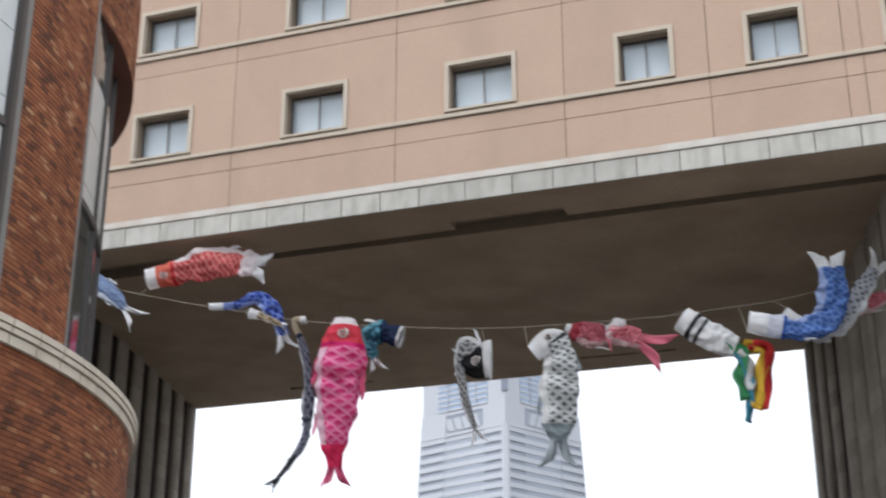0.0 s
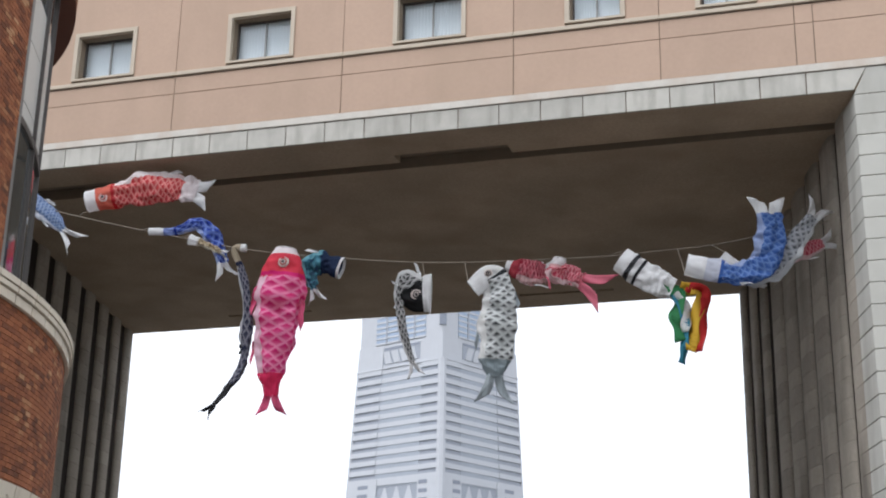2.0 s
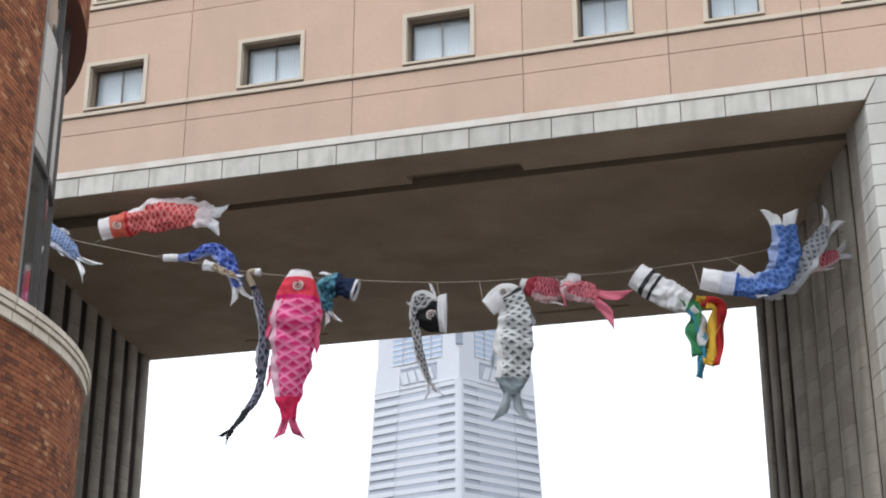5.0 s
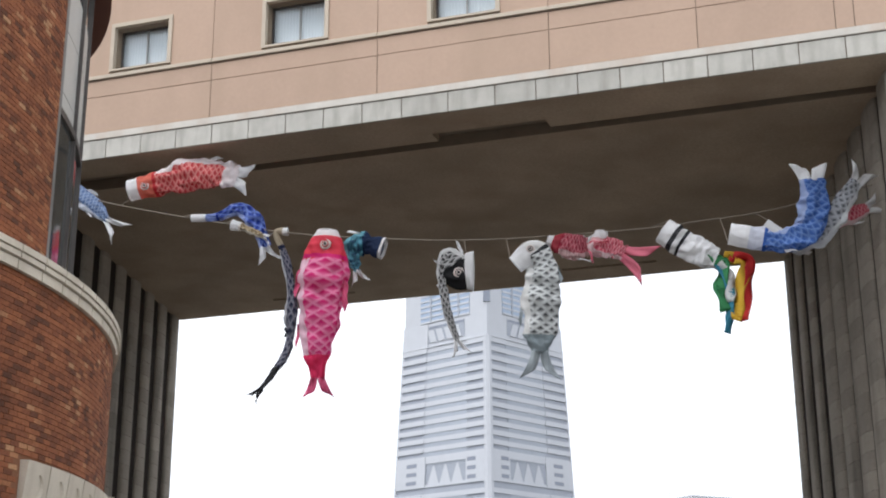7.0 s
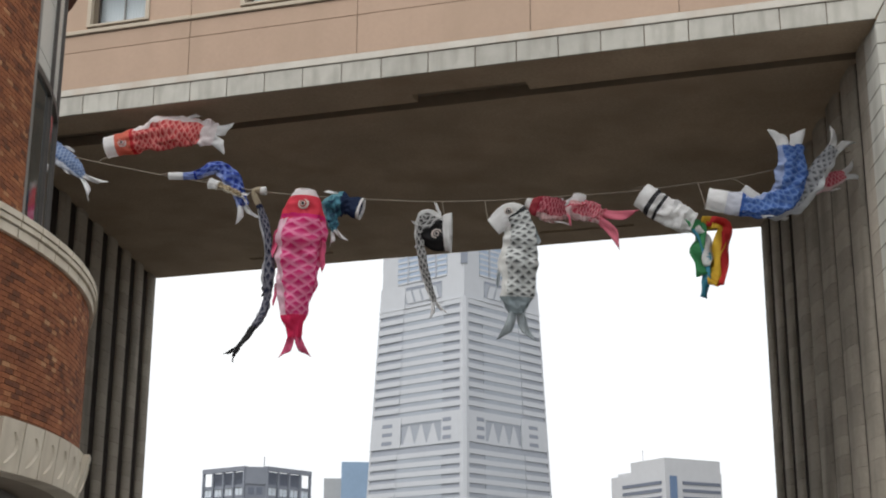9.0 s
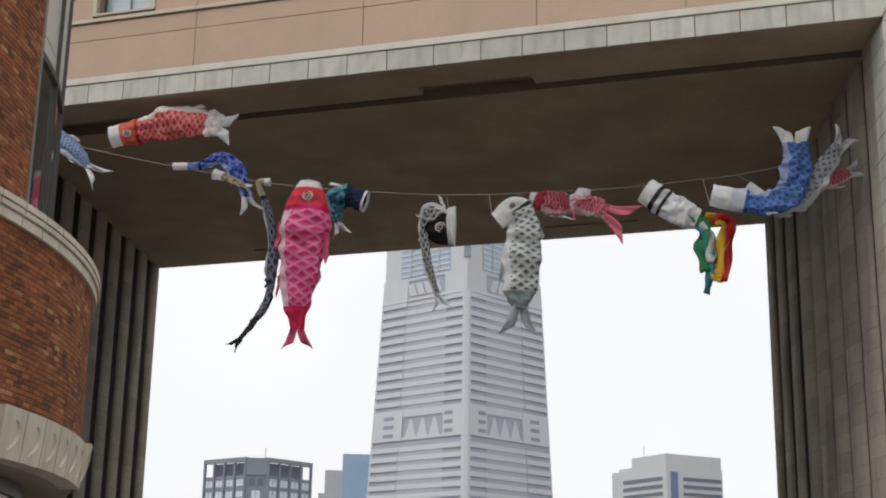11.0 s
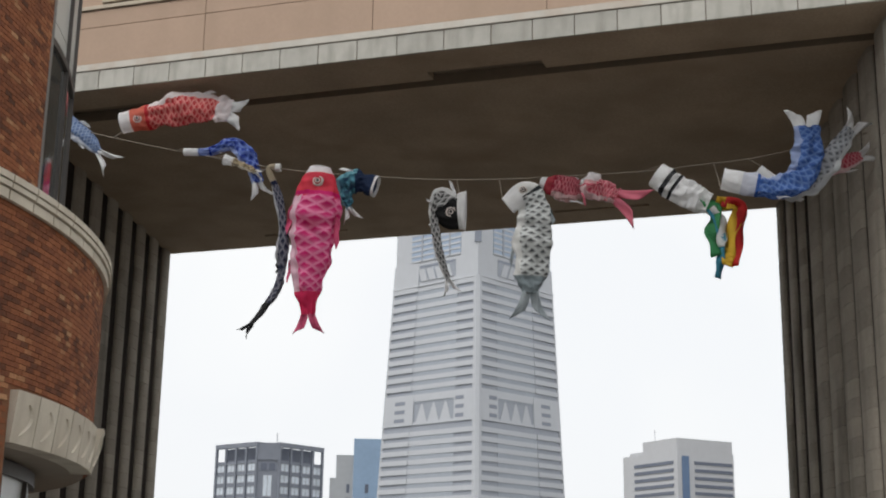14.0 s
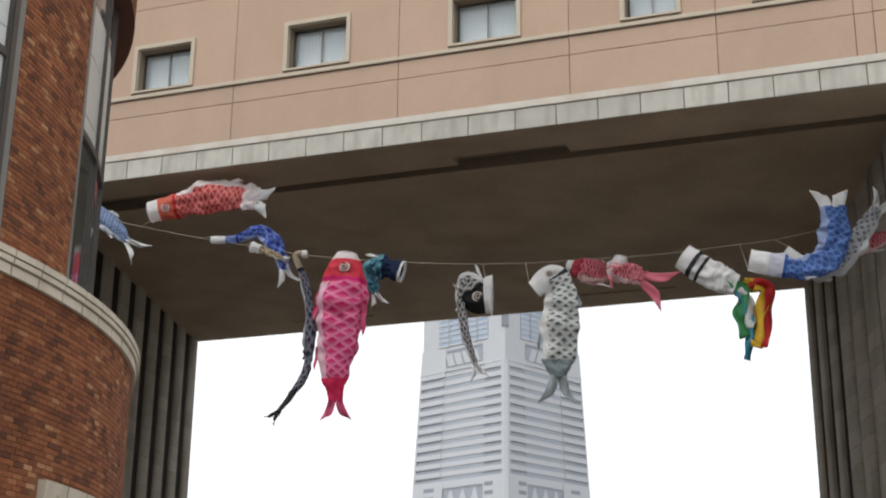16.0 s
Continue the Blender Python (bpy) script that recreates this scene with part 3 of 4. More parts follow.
def far_tower():
    """Tall pale tower, corner towards the plaza: banded floors, corner pilaster, lattice storeys, narrower crown."""
    ob = tagged(new("skyscraper"), "tall pale grey tapering skyscraper with banded windows", "skyscraper")
    D = 650
    ob.matrix_basis = Matrix.Translation(spot(-17.02, D + 40)) @ Matrix.Rotation(rad(20.1), 4, "Z")
    Z_SH = 155 + EYE

    def half(z):                                        # half diagonal
        return 41.9 + (Z_SH - z) * 0.054

    def ring(bm, h, z):
        return [bm.verts.new(p) for p in ((0, -h, z), (h, 0, z), (0, h, z), (-h, 0, z))]

    def prism(bm, h0, z0, h1, z1):
        a, b = ring(bm, h0, z0), ring(bm, h1, z1)
        for k in range(4):
            bm.faces.new((a[k], a[(k + 1) % 4], b[(k + 1) % 4], b[k]))
        bm.faces.new(a[::-1]), bm.faces.new(b)

    bm = bmesh.new()
    prism(bm, half(0) - 1.4, 0, half(Z_SH) - 1.4, Z_SH)
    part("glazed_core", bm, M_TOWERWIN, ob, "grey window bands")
    floor_h = 4.62
    lat0, lat1 = 85 + EYE, 95.2 + EYE

    def bar(bm, side, f0, f1, z0, z1, out, taper=0.0):
        """A piece of a face from fraction f0 (near corner) to f1 (outer corner)."""
        vs = []
        for z in (z0, z1):
            h = half(z)
            n = Vector((side, -1, 0)).normalized()
            t = taper if z == z1 else 0.0
            for f, o in ((f0 + t, out), (f1 - t, out), (f1 - t, -1.5), (f0 + t, -1.5)):
                p = Vector((side * h * f, -h * (1 - f), z)) + n * (o - 0.6)
                vs.append(bm.verts.new(p))
        for q in ((0, 1, 2, 3), (7, 6, 5, 4), (0, 4, 5, 1), (1, 5, 6, 2), (2, 6, 7, 3), (3, 7, 4, 0)):
            bm.faces.new([vs[k] for k in q])

    k = 0
    z = Z_SH - 0.7
    while z > 20:
        for side in (-1, 1):
            in_lattice = lat0 - 1 < z < lat1 + 1.5
            for f0, f1, out in ((0.05, 0.24, 0.35), (0.24, 0.70, -0.02), (0.70, 0.985, 0.35)):
                if in_lattice:
                    continue
                bm = bmesh.new()
                bar(bm, side, f0, f1, z - 2.4, z, out)
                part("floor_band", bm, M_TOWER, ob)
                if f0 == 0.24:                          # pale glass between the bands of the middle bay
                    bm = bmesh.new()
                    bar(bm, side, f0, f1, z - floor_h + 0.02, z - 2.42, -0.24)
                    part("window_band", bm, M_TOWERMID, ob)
        z -= floor_h
        k += 1
    for side in (-1, 1):
        lo, hi = lat0 - 1.4, lat1 + 3.4
        bm = bmesh.new()
        bar(bm, side, 0.24, 0.67, lo, lat0, 0.1)
        bar(bm, side, 0.24, 0.67, lat1, hi, 0.1)
        part("lattice_frame", bm, M_TOWER, ob, "frame of the tall lattice storey")
        bm = bmesh.new()
        bar(bm, side, 0.25, 0.66, lat1 - 1.6, lat1 - 0.02, -1.0)
        part("lattice_shade", bm, M_TOWERDARK, ob, "dark head of the lattice storey")
        for j in range(3):                              # tapered fins of the lattice storey
            f = 0.28 + j * 0.125
            bm = bmesh.new()
            bar(bm, side, f, f + 0.115, lat0, lat1 - 1.2, -0.3, 0.05)
            part("lattice_fin", bm, M_TOWER, ob, "tapered pale fin")
        for f0, f1, s0, s1 in ((0.05, 0.24, 0.14, 0.225), (0.67, 0.985, 0.76, 0.87)):   # plain panels with three short slits
            bm = bmesh.new()
            bar(bm, side, f0, f1, lo, hi, 0.39)
            part("plain_panel", bm, M_TOWER, ob)
            for q in range(3):
                bm = bmesh.new()
                z0 = lat0 + 0.4 + q * 4.3
                bar(bm, side, s0, s1, z0, z0 + 1.9, 0.46)
                part("slit_window", bm, M_TOWERDARK, ob, "short dark slit window")
        bm = bmesh.new()
        bar(bm, side, 0.02, 0.052, 0, Z_SH, 0.45)
        part("corner_pilaster", bm, M_TOWER, ob, "pale corner pilaster")
        bm = bmesh.new()
        bar(bm, side, 0.98, 1.0, 0, Z_SH, 0.02)
        bar(bm, side, 0.0, 1.0, Z_SH - 0.6, Z_SH, 0.5)
        bar(bm, side, 0.70, 1.0, Z_SH, Z_SH + 12.4, 0.02)
        part("face_pier", bm, M_TOWER, ob)
    bm = bmesh.new()                                    # the near corner itself
    a, b = [[bm.verts.new((x, -half(z) + y, z)) for x, y in ((-2.0, 1.6), (-0.9, 0.1), (0.9, 0.1), (2.0, 1.6))] for z in (0, Z_SH)]
    for k in range(3):
        bm.faces.new((a[k], a[k + 1], b[k + 1], b[k]))
    bm.faces.new(b)
    part("corner_post", bm, M_TOWER, ob, "pale corner post")
    # crown
    bm = bmesh.new()
    prism(bm, 40.3, Z_SH, 40.1, Z_SH + 33)
    part("crown", bm, M_TOWER, ob, "pale crown")
    for side in (-1, 1):
        n = Vector((side, -1, 0)).normalized()
        h = 40.2

        def slab(bm, f0, f1, z0, z1, out):
            vs = []
            for z in (z0, z1):
                for f, o in ((f0, out), (f1, out), (f1, -0.5), (f0, -0.5)):
                    vs.append(bm.verts.new(Vector((side * h * f, -h * (1 - f), z)) + n * o))
            for q in ((0, 1, 2, 3), (7, 6, 5, 4), (0, 4, 5, 1), (1, 5, 6, 2), (2, 6, 7, 3), (3, 7, 4, 0)):
                bm.faces.new([vs[k] for k in q])
        bm = bmesh.new()
        slab(bm, 0.26, 0.70, Z_SH + 2.0, Z_SH + 10.5, 0.25)
        part("crown_opening", bm, M_TOWERWIN, ob, "shaded opening with raked fins")
        bm = bmesh.new()
        slab(bm, 0.27, 0.69, Z_SH + 9.3, Z_SH + 10.45, 0.4)
        part("opening_head", bm, M_TOWERDARK, ob, "dark head of the opening")
        for j in range(4):
            f = 0.29 + 0.10 * j
            bm = bmesh.new()
            slab(bm, f, f + 0.075, Z_SH + 2.0, Z_SH + 8.4, 0.7)
            for v in bm.verts:                          # raked to a point
                if v.co.z > Z_SH + 5:
                    v.co += Vector((side, 1, 0)) * 1.6
            part("crown_fin", bm, M_TOWER, ob)
        bm = bmesh.new()
        slab(bm, 0.20, 0.80, Z_SH + 12.5, Z_SH + 31, 0.2)
        part("crown_glass", bm, M_TOWERBLUE, ob, "pale blue upper glazing")
        for j in range(7):
            bm = bmesh.new()
            slab(bm, 0.20, 0.80, Z_SH + 12.5 + j * 2.8, Z_SH + 13.5 + j * 2.8, 0.45)
            part("glazing_bar", bm, M_TOWER, ob)
        for f in (0.32, 0.5, 0.66):
            bm = bmesh.new()
            slab(bm, f, f + 0.02, Z_SH + 12.5, Z_SH + 31, 0.5)
            part("glazing_post", bm, M_TOWERWIN, ob)
    block("corner_slot", (-1.7, 1.7, -40.4, -36, Z_SH + 17, Z_SH + 32.5), M_TOWERDARK, ob, "dark slot in the corner")
    return ob


far_tower()


# dark cladding lifted towards blue-grey to stand for haze
M_CHAR = mat("hazed_dark_cladding", (0.215, 0.235, 0.28), 0.6, 0.06, 0.05, 0.4, 0)
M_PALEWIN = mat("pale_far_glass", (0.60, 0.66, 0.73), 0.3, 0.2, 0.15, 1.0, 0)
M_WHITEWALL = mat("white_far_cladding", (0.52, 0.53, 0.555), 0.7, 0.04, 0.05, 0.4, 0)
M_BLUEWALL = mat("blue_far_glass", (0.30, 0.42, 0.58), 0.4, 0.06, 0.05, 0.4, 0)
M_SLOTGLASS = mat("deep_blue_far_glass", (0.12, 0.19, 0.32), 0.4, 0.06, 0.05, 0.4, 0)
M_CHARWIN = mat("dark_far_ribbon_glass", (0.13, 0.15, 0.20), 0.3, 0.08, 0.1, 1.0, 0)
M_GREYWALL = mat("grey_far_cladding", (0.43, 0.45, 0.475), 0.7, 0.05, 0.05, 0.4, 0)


def dark_block():
    """Dark framed tower: two pale-windowed faces, a chamfered corner with a tall bay, an open roof frame."""
    D, ob = 500, tagged(new("dark_office_tower"), "dark blue-grey framed office tower with pale windows", "building")
    ob.matrix_basis = Matrix.Translation(spot(-25.5, D)) @ Matrix.Rotation(rad(25.5 + 43), 4, "Z")
    top = 0.104 * D + EYE
    W, CUT = 28.0, 5.6

    def chamfered(name, z0, z1, inset, material, label=""):
        bm = bmesh.new()
        plan = [(CUT + inset, inset), (W - inset, inset), (W - inset, W - inset), (inset, W - inset), (inset, CUT + inset)]
        lo, hi = [bm.verts.new((x, y, z0)) for x, y in plan], [bm.verts.new((x, y, z1)) for x, y in plan]
        bm.faces.new(lo[::-1]), bm.faces.new(hi)
        for k in range(5):
            bm.faces.new((lo[k], lo[(k + 1) % 5], hi[(k + 1) % 5], hi[k]))
        return part(name, bm, material, ob, label)

    def face_block(name, side, a, b, y0, y1, z0, z1, material):
        return block(name, (a, b, y0, y1, z0, z1) if side else (y0, y1, a, b, z0, z1), material, ob)

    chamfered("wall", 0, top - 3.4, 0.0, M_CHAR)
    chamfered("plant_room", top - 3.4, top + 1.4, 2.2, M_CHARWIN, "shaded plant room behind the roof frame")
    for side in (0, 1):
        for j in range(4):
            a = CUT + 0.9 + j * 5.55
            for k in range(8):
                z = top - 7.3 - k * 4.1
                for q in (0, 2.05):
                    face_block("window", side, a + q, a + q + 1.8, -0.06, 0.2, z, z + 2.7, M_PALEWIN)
            face_block("pier", side, a - 1.25, a - 0.45, -0.7, 0.2, 0, top + 1.4, M_CHAR)
        face_block("pier", side, W - 0.8, W, -0.7, 0.2, 0, top + 1.4, M_CHAR)
        for k in range(8):
            face_block("floor_band", side, CUT, W, -0.35, 0.2, top - 4.6 - k * 4.1, top - 4.0 - k * 4.1, M_CHAR)
        face_block("roof_beam", side, CUT - 0.5, W, -0.8, 0.8, top + 1.4, top + 3.0, M_CHAR)
    turn = Matrix.Translation((CUT / 2, CUT / 2, 0)) @ Matrix.Rotation(rad(-45), 4, "Z")
    for x0, x1, z0, z1, m in ((-1.5, -0.1, top - 16.5, top - 9, M_PALEWIN), (0.1, 1.5, top - 16.5, top - 9, M_PALEWIN), (-2.6, -0.4, top - 7.2, top - 4.6, M_CHARWIN), (0.4, 2.6, top - 7.2, top - 4.6, M_CHARWIN)):
        block("window", (x0, x1, -0.15, 0.2, z0, z1), m, ob).matrix_local = turn
    block("roof_beam", (-4.0, 4.0, -0.4, 0.8, top - 3.4, top + 2.8), M_CHAR, ob).matrix_local = turn
    block("antenna", (7.9, 8.15, 4, 4.25, top - 3, top + 7), M_GREYWALL, ob)


dark_block()


def white_block():
    D, ob = 550, tagged(new("white_office_tower"), "white office tower with ribbon windows and a blue glass slot", "building")
    ob.matrix_basis = Matrix.Translation(spot(-8.5, D)) @ Matrix.Rotation(rad(8.3 + 38), 4, "Z")
    top = 0.1165 * D + EYE
    A, B = 28.5, 36.5
    block("wall", (0, A, 0, B, 0, top - 5), M_WHITEWALL, ob)
    block("roof_screen", (0.02, A * 0.98, 0.02, B * 0.62, top - 5, top), M_WHITEWALL, ob)
    block("stair_core", (2, A - 2, B * 0.62, B - 2, top - 5, top - 3.5), M_WHITEWALL, ob)
    for k in range(8):
        z = top - 10.2 - k * 3.0
        block("window", (-0.3, 0.2, 2.5, B * 0.78, z, z + 1.3), M_CHARWIN, ob)
        block("window", (8.5, A - 1.0, -0.3, 0.2, z, z + 1.3), M_CHARWIN, ob)
    block("glass_slot", (2.2, 5.6, -0.35, 0.2, 8, top - 7.0), M_SLOTGLASS, ob, "blue glass slot")
    block("antenna", (3, 3.25, B * 0.5, B * 0.5 + 0.25, top, top + 5), M_WHITEWALL, ob)


white_block()
mid = tagged(new("blue_glass_building"), "blue glass building with a grey lower wing", "building")
mid.matrix_basis = Matrix.Translation(spot(-21.95, 800)) @ Matrix.Rotation(rad(21.95), 4, "Z")
block("glass_block", (0, 26, 0, 24, 0, 0.1135 * 800 + EYE), M_BLUEWALL, mid)
block("wing", (-10, -0.02, 1, 20, 0, 0.1015 * 800 + EYE), M_GREYWALL, mid)
block("wing", (-13.5, -10.02, 2, 20, 0, 0.085 * 800 + EYE), M_GREYWALL, mid)
for k in range(7):
    block("window", (-3.7, -2.0, 0.8, 1.2, 61 - 8 * k, 66 - 8 * k), M_CHARWIN, mid)
    block("window", (7.0, 9.0, -0.2, 0.2, 61 - 8 * k, 66 - 8 * k), M_CHARWIN, mid)

# ---- the line of carp streamers ----
ROPE_Y0, ROPE_K = 33.55 + 0.168 * 23.1, 0.168
EYE_AT = Vector((0, 0, EYE))


def on_line(x, z, near=1.0):
    """A place in the upright plane of the rope; near < 1 brings it forward."""
    p = Vector((x, ROPE_Y0 + ROPE_K * x, z))
    return EYE_AT + (p - EYE_AT) * near


PLANE_N = Vector((ROPE_K, -1, 0)).normalized()          # towards the plaza


def spline(pts, n):
    """A smooth curve through the points."""
    out = []
    ext = [pts[0] * 2 - pts[1], *pts, pts[-1] * 2 - pts[-2]]
    seg = len(pts) - 1
    for k in range(n + 1):
        u = k / n * seg
        i = min(int(u), seg - 1)
        t = u - i
        a, b, c, d = ext[i:i + 4]
        out.append(0.5 * ((2 * b) + (c - a) * t + (2 * a - 5 * b + 4 * c - d) * t * t + (3 * b - a - 3 * c + d) * t ** 3))
    return out


def lerp_list(vals, u):
    x = u * (len(vals) - 1)
    i = min(int(x), len(vals) - 2)
    return vals[i] + (vals[i + 1] - vals[i]) * (x - i)


def cloth(name, light, dark, head, belly, cols=16, rows=9, tail=None, line=0.13, fade=0.4, mouth=0.1):
    """Printed thin cloth: a net of scales on the body, a plain head, tail and belly; light shines through a little."""
    m = bpy.data.materials.new(name)
    m.use_nodes = True
    n, l = m.node_tree.nodes, m.node_tree.links
    b = n["Principled BSDF"]
    b.inputs["Roughness"].default_value, b.inputs["Specular IOR Level"].default_value = 0.75, 0.2
    uv = n.new("ShaderNodeUVMap")
    sep = n.new("ShaderNodeSeparateXYZ")
    l.new(uv.outputs[0], sep.inputs[0])

    def math_node(op, a, bb=None, c=None):
        k = n.new("ShaderNodeMath")
        k.operation = op
        for i, v in enumerate((a, bb, c)):
            if v is None:
                continue
            if isinstance(v, (int, float)):
                k.inputs[i].default_value = v
            else:
                l.new(v, k.inputs[i])
        return k.outputs[0]

    def mix(fac, a, bb):
        k = n.new("ShaderNodeMixRGB")
        l.new(fac, k.inputs[0])
        for i, v in ((1, a), (2, bb)):
            if isinstance(v, tuple):
                k.inputs[i].default_value = (*v, 1)
            else:
                l.new(v, k.inputs[i])
        return k.outputs[0]

    U, V = sep.outputs[0], sep.outputs[1]
    wob = n.new("ShaderNodeTexNoise")
    wob.inputs["Scale"].default_value = 14
    l.new(uv.outputs[0], wob.inputs[0])
    wv = math_node("MULTIPLY_ADD", wob.outputs["Fac"], 0.25, -0.12)
    p = math_node("ADD", math_node("MULTIPLY", U, cols), wv)
    q = math_node("MULTIPLY", V, rows)
    fa = math_node("FRACT", math_node("ADD", p, q))
    fc = math_node("FRACT", math_node("ADD", math_node("SUBTRACT", p, q), 50.0))
    a = math_node("ABSOLUTE", math_node("SUBTRACT", fa, 0.5))
    c = math_node("ABSOLUTE", math_node("SUBTRACT", fc, 0.5))
    cell = math_node("MULTIPLY", math_node("ADD", math_node("FRACT", math_node("ADD", fa, 0.5)), math_node("FRACT", math_node("ADD", fc, 0.5))), 0.5)
    grade = n.new("ShaderNodeMapRange")                 # printed shading of each scale
    grade.inputs[1].default_value, grade.inputs[2].default_value, grade.inputs[4].default_value = 0.4, 0.75, fade
    l.new(cell, grade.inputs[0])
    soft = n.new("ShaderNodeMapRange")
    soft.inputs[1].default_value, soft.inputs[2].default_value, soft.inputs[3].default_value, soft.inputs[4].default_value = line * 0.45, line * 1.9, 1.0, 0.0
    l.new(math_node("ADD", math_node("MINIMUM", a, c), math_node("MULTIPLY", wv, 0.5)), soft.inputs[0])
    net = soft.outputs[0]
    body = mix(net, mix(grade.outputs[0], dark, light), light)
    vv = math_node("ABSOLUTE", math_node("SUBTRACT", V, 0.5))
    is_belly = math_node("GREATER_THAN", math_node("ADD", vv, math_node("MULTIPLY", wv, 0.3)), 0.36)
    body = mix(is_belly, body, belly)
    is_head = math_node("LESS_THAN", math_node("ADD", U, math_node("MULTIPLY", wv, 0.3)), 0.27)
    body = mix(is_head, body, head)
    gill = math_node("LESS_THAN", math_node("ABSOLUTE", math_node("SUBTRACT", U, 0.255)), 0.012)
    body = mix(gill, body, dark)
    is_mouth = math_node("LESS_THAN", U, mouth)
    body = mix(is_mouth, body, (0.80, 0.80, 0.81))
    if tail:
        body = mix(math_node("GREATER_THAN", U, 0.83), body, tail)
    dirt = n.new("ShaderNodeTexNoise")
    dirt.inputs["Scale"].default_value, dirt.inputs["Detail"].default_value = 5, 5
    l.new(uv.outputs[0], dirt.inputs[0])
    shade = n.new("ShaderNodeMixRGB")
    shade.blend_type, shade.inputs[0].default_value = "MULTIPLY", 0.35
    l.new(body, shade.inputs[1]), l.new(dirt.outputs["Fac"], shade.inputs[2])
    bright = n.new("ShaderNodeMixRGB")
    bright.blend_type, bright.inputs[0].default_value, bright.inputs[2].default_value = "MULTIPLY", 1.0, (1.25, 1.25, 1.25, 1)
    l.new(shade.outputs[0], bright.inputs[1])
    l.new(bright.outputs[0], b.inputs["Base Color"])
    bp = n.new("ShaderNodeBump")
    bp.inputs["Strength"].default_value, bp.inputs["Distance"].default_value = 0.6, 0.05
    l.new(wob.outputs["Fac"], bp.inputs["Height"]), l.new(bp.outputs[0], b.inputs["Normal"])
    tr = n.new("ShaderNodeBsdfTranslucent")
    l.new(bright.outputs[0], tr.inputs[0])
    mx = n.new("ShaderNodeMixShader")
    mx.inputs[0].default_value = 0.45
    l.new(b.outputs[0], mx.inputs[1]), l.new(tr.outputs[0], mx.inputs[2])
    l.new(mx.outputs[0], n["Material Output"].inputs[0])
    return m


def plain_cloth(name, colour):
    m = mat(name, colour, 0.75, 0.15, 2.0, 25, 0.15)
    n, l = m.node_tree.nodes, m.node_tree.links
    tr = n.new("ShaderNodeBsdfTranslucent")
    tr.inputs[0].default_value = (*colour, 1)
    mx = n.new("ShaderNodeMixShader")
    mx.inputs[0].default_value = 0.3
    l.new(n["Principled BSDF"].outputs[0], mx.inputs[1]), l.new(tr.outputs[0], mx.inputs[2])
    l.new(mx.outputs[0], n["Material Output"].inputs[0])
    return m


M_WHITE = plain_cloth("white_cloth", (0.80, 0.80, 0.81))
M_BLACK = plain_cloth("black_cloth", (0.025, 0.025, 0.03))
M_EYE = plain_cloth("eye_white_print", (0.70, 0.62, 0.58))
M_ROPE = mat("pale_rope", (0.24, 0.205, 0.165), 0.9, 0.1, 4, 60, 0.2)


def tube(pts, widths, thick, seed, n=64, around=36, flip=1.0, crumple=0.10, twist=0.0):
    """A limp cloth tube along a curve: it flattens, turns on its length and falls into lengthwise folds.
    u runs along it, v round it from the belly. Also gives each ring's centre, direction, back, half width, half depth and side."""
    path = spline(pts, n)
    bm = bmesh.new()
    uv = bm.loops.layers.uv.new("UVMap")
    rings, frames = [], []
    for k, p in enumerate(path):
        d = (path[min(k + 1, n)] - path[max(k - 1, 0)]).normalized()
        u = k / n
        slack = min(1.0, max(0.0, (u - 0.06) * 4))           # the hoop holds the mouth open
        turn = twist * slack * (0.75 * noise.noise(Vector((u * 2.3, seed * 1.7, 9))) + 0.55 * math.sin(u * 5.2 + seed * 2.1))
        back0 = PLANE_N.cross(d).normalized() * flip
        back = back0 * math.cos(turn) + PLANE_N * math.sin(turn)
        side = PLANE_N * math.cos(turn) - back0 * math.sin(turn)
        w = lerp_list(widths, u) / 2 * (1 + crumple * 0.9 * noise.noise(Vector((u * 8, seed * 5.3, 0))) * (0.3 + 0.7 * slack))
        th = w * lerp_list(thick, u) * (1 + crumple * 1.8 * noise.noise(Vector((u * 6, seed * 2.7, 4))) * (0.3 + 0.7 * slack))
        ring = []
        for j in range(around):
            a = 2 * math.pi * j / around
            ca, sa = math.cos(a), math.sin(a)
            fold = 0.07 * math.sin(5 * a + 3.5 * math.sin(u * 4 + seed) + seed) + 0.05 * math.sin(9 * a - u * 7 + seed * 2)
            e = 1 + slack * (fold + crumple * 0.8 * noise.noise(Vector((k * 0.24 + seed * 7, ca * 1.6, sa * 1.6))))
            off = crumple * (0.3 + 0.7 * slack) * w * (0.9 * noise.noise(Vector((k * 0.19, ca * 2.2, seed * 3.1))) + 0.5 * noise.noise(Vector((k * 0.5, ca * 4, sa + seed))))
            ring.append(bm.verts.new(p - back * ca * w * e + side * (sa * th * e + off)))
        rings.append(ring)
        frames.append((p, d, back, w, th, side))
    for k in range(n):
        for j in range(around):
            f = bm.faces.new((rings[k][j], rings[k + 1][j], rings[k + 1][(j + 1) % around], rings[k][(j + 1) % around]))
            for lp, (uu, vv) in zip(f.loops, ((k, j), (k + 1, j), (k + 1, j + 1), (k, j + 1))):
                lp[uv].uv = (uu / n, vv / around)
    return bm, frames


def disc(c, normal, r, depth, seg=16):
    bm = bmesh.new()
    bmesh.ops.create_cone(bm, cap_ends=True, segments=seg, radius1=r, radius2=r * 0.8, depth=depth)
    q = normal.to_track_quat("Z", "Y").to_matrix().to_4x4()
    bm.transform(Matrix.Translation(c) @ q)
    return bm


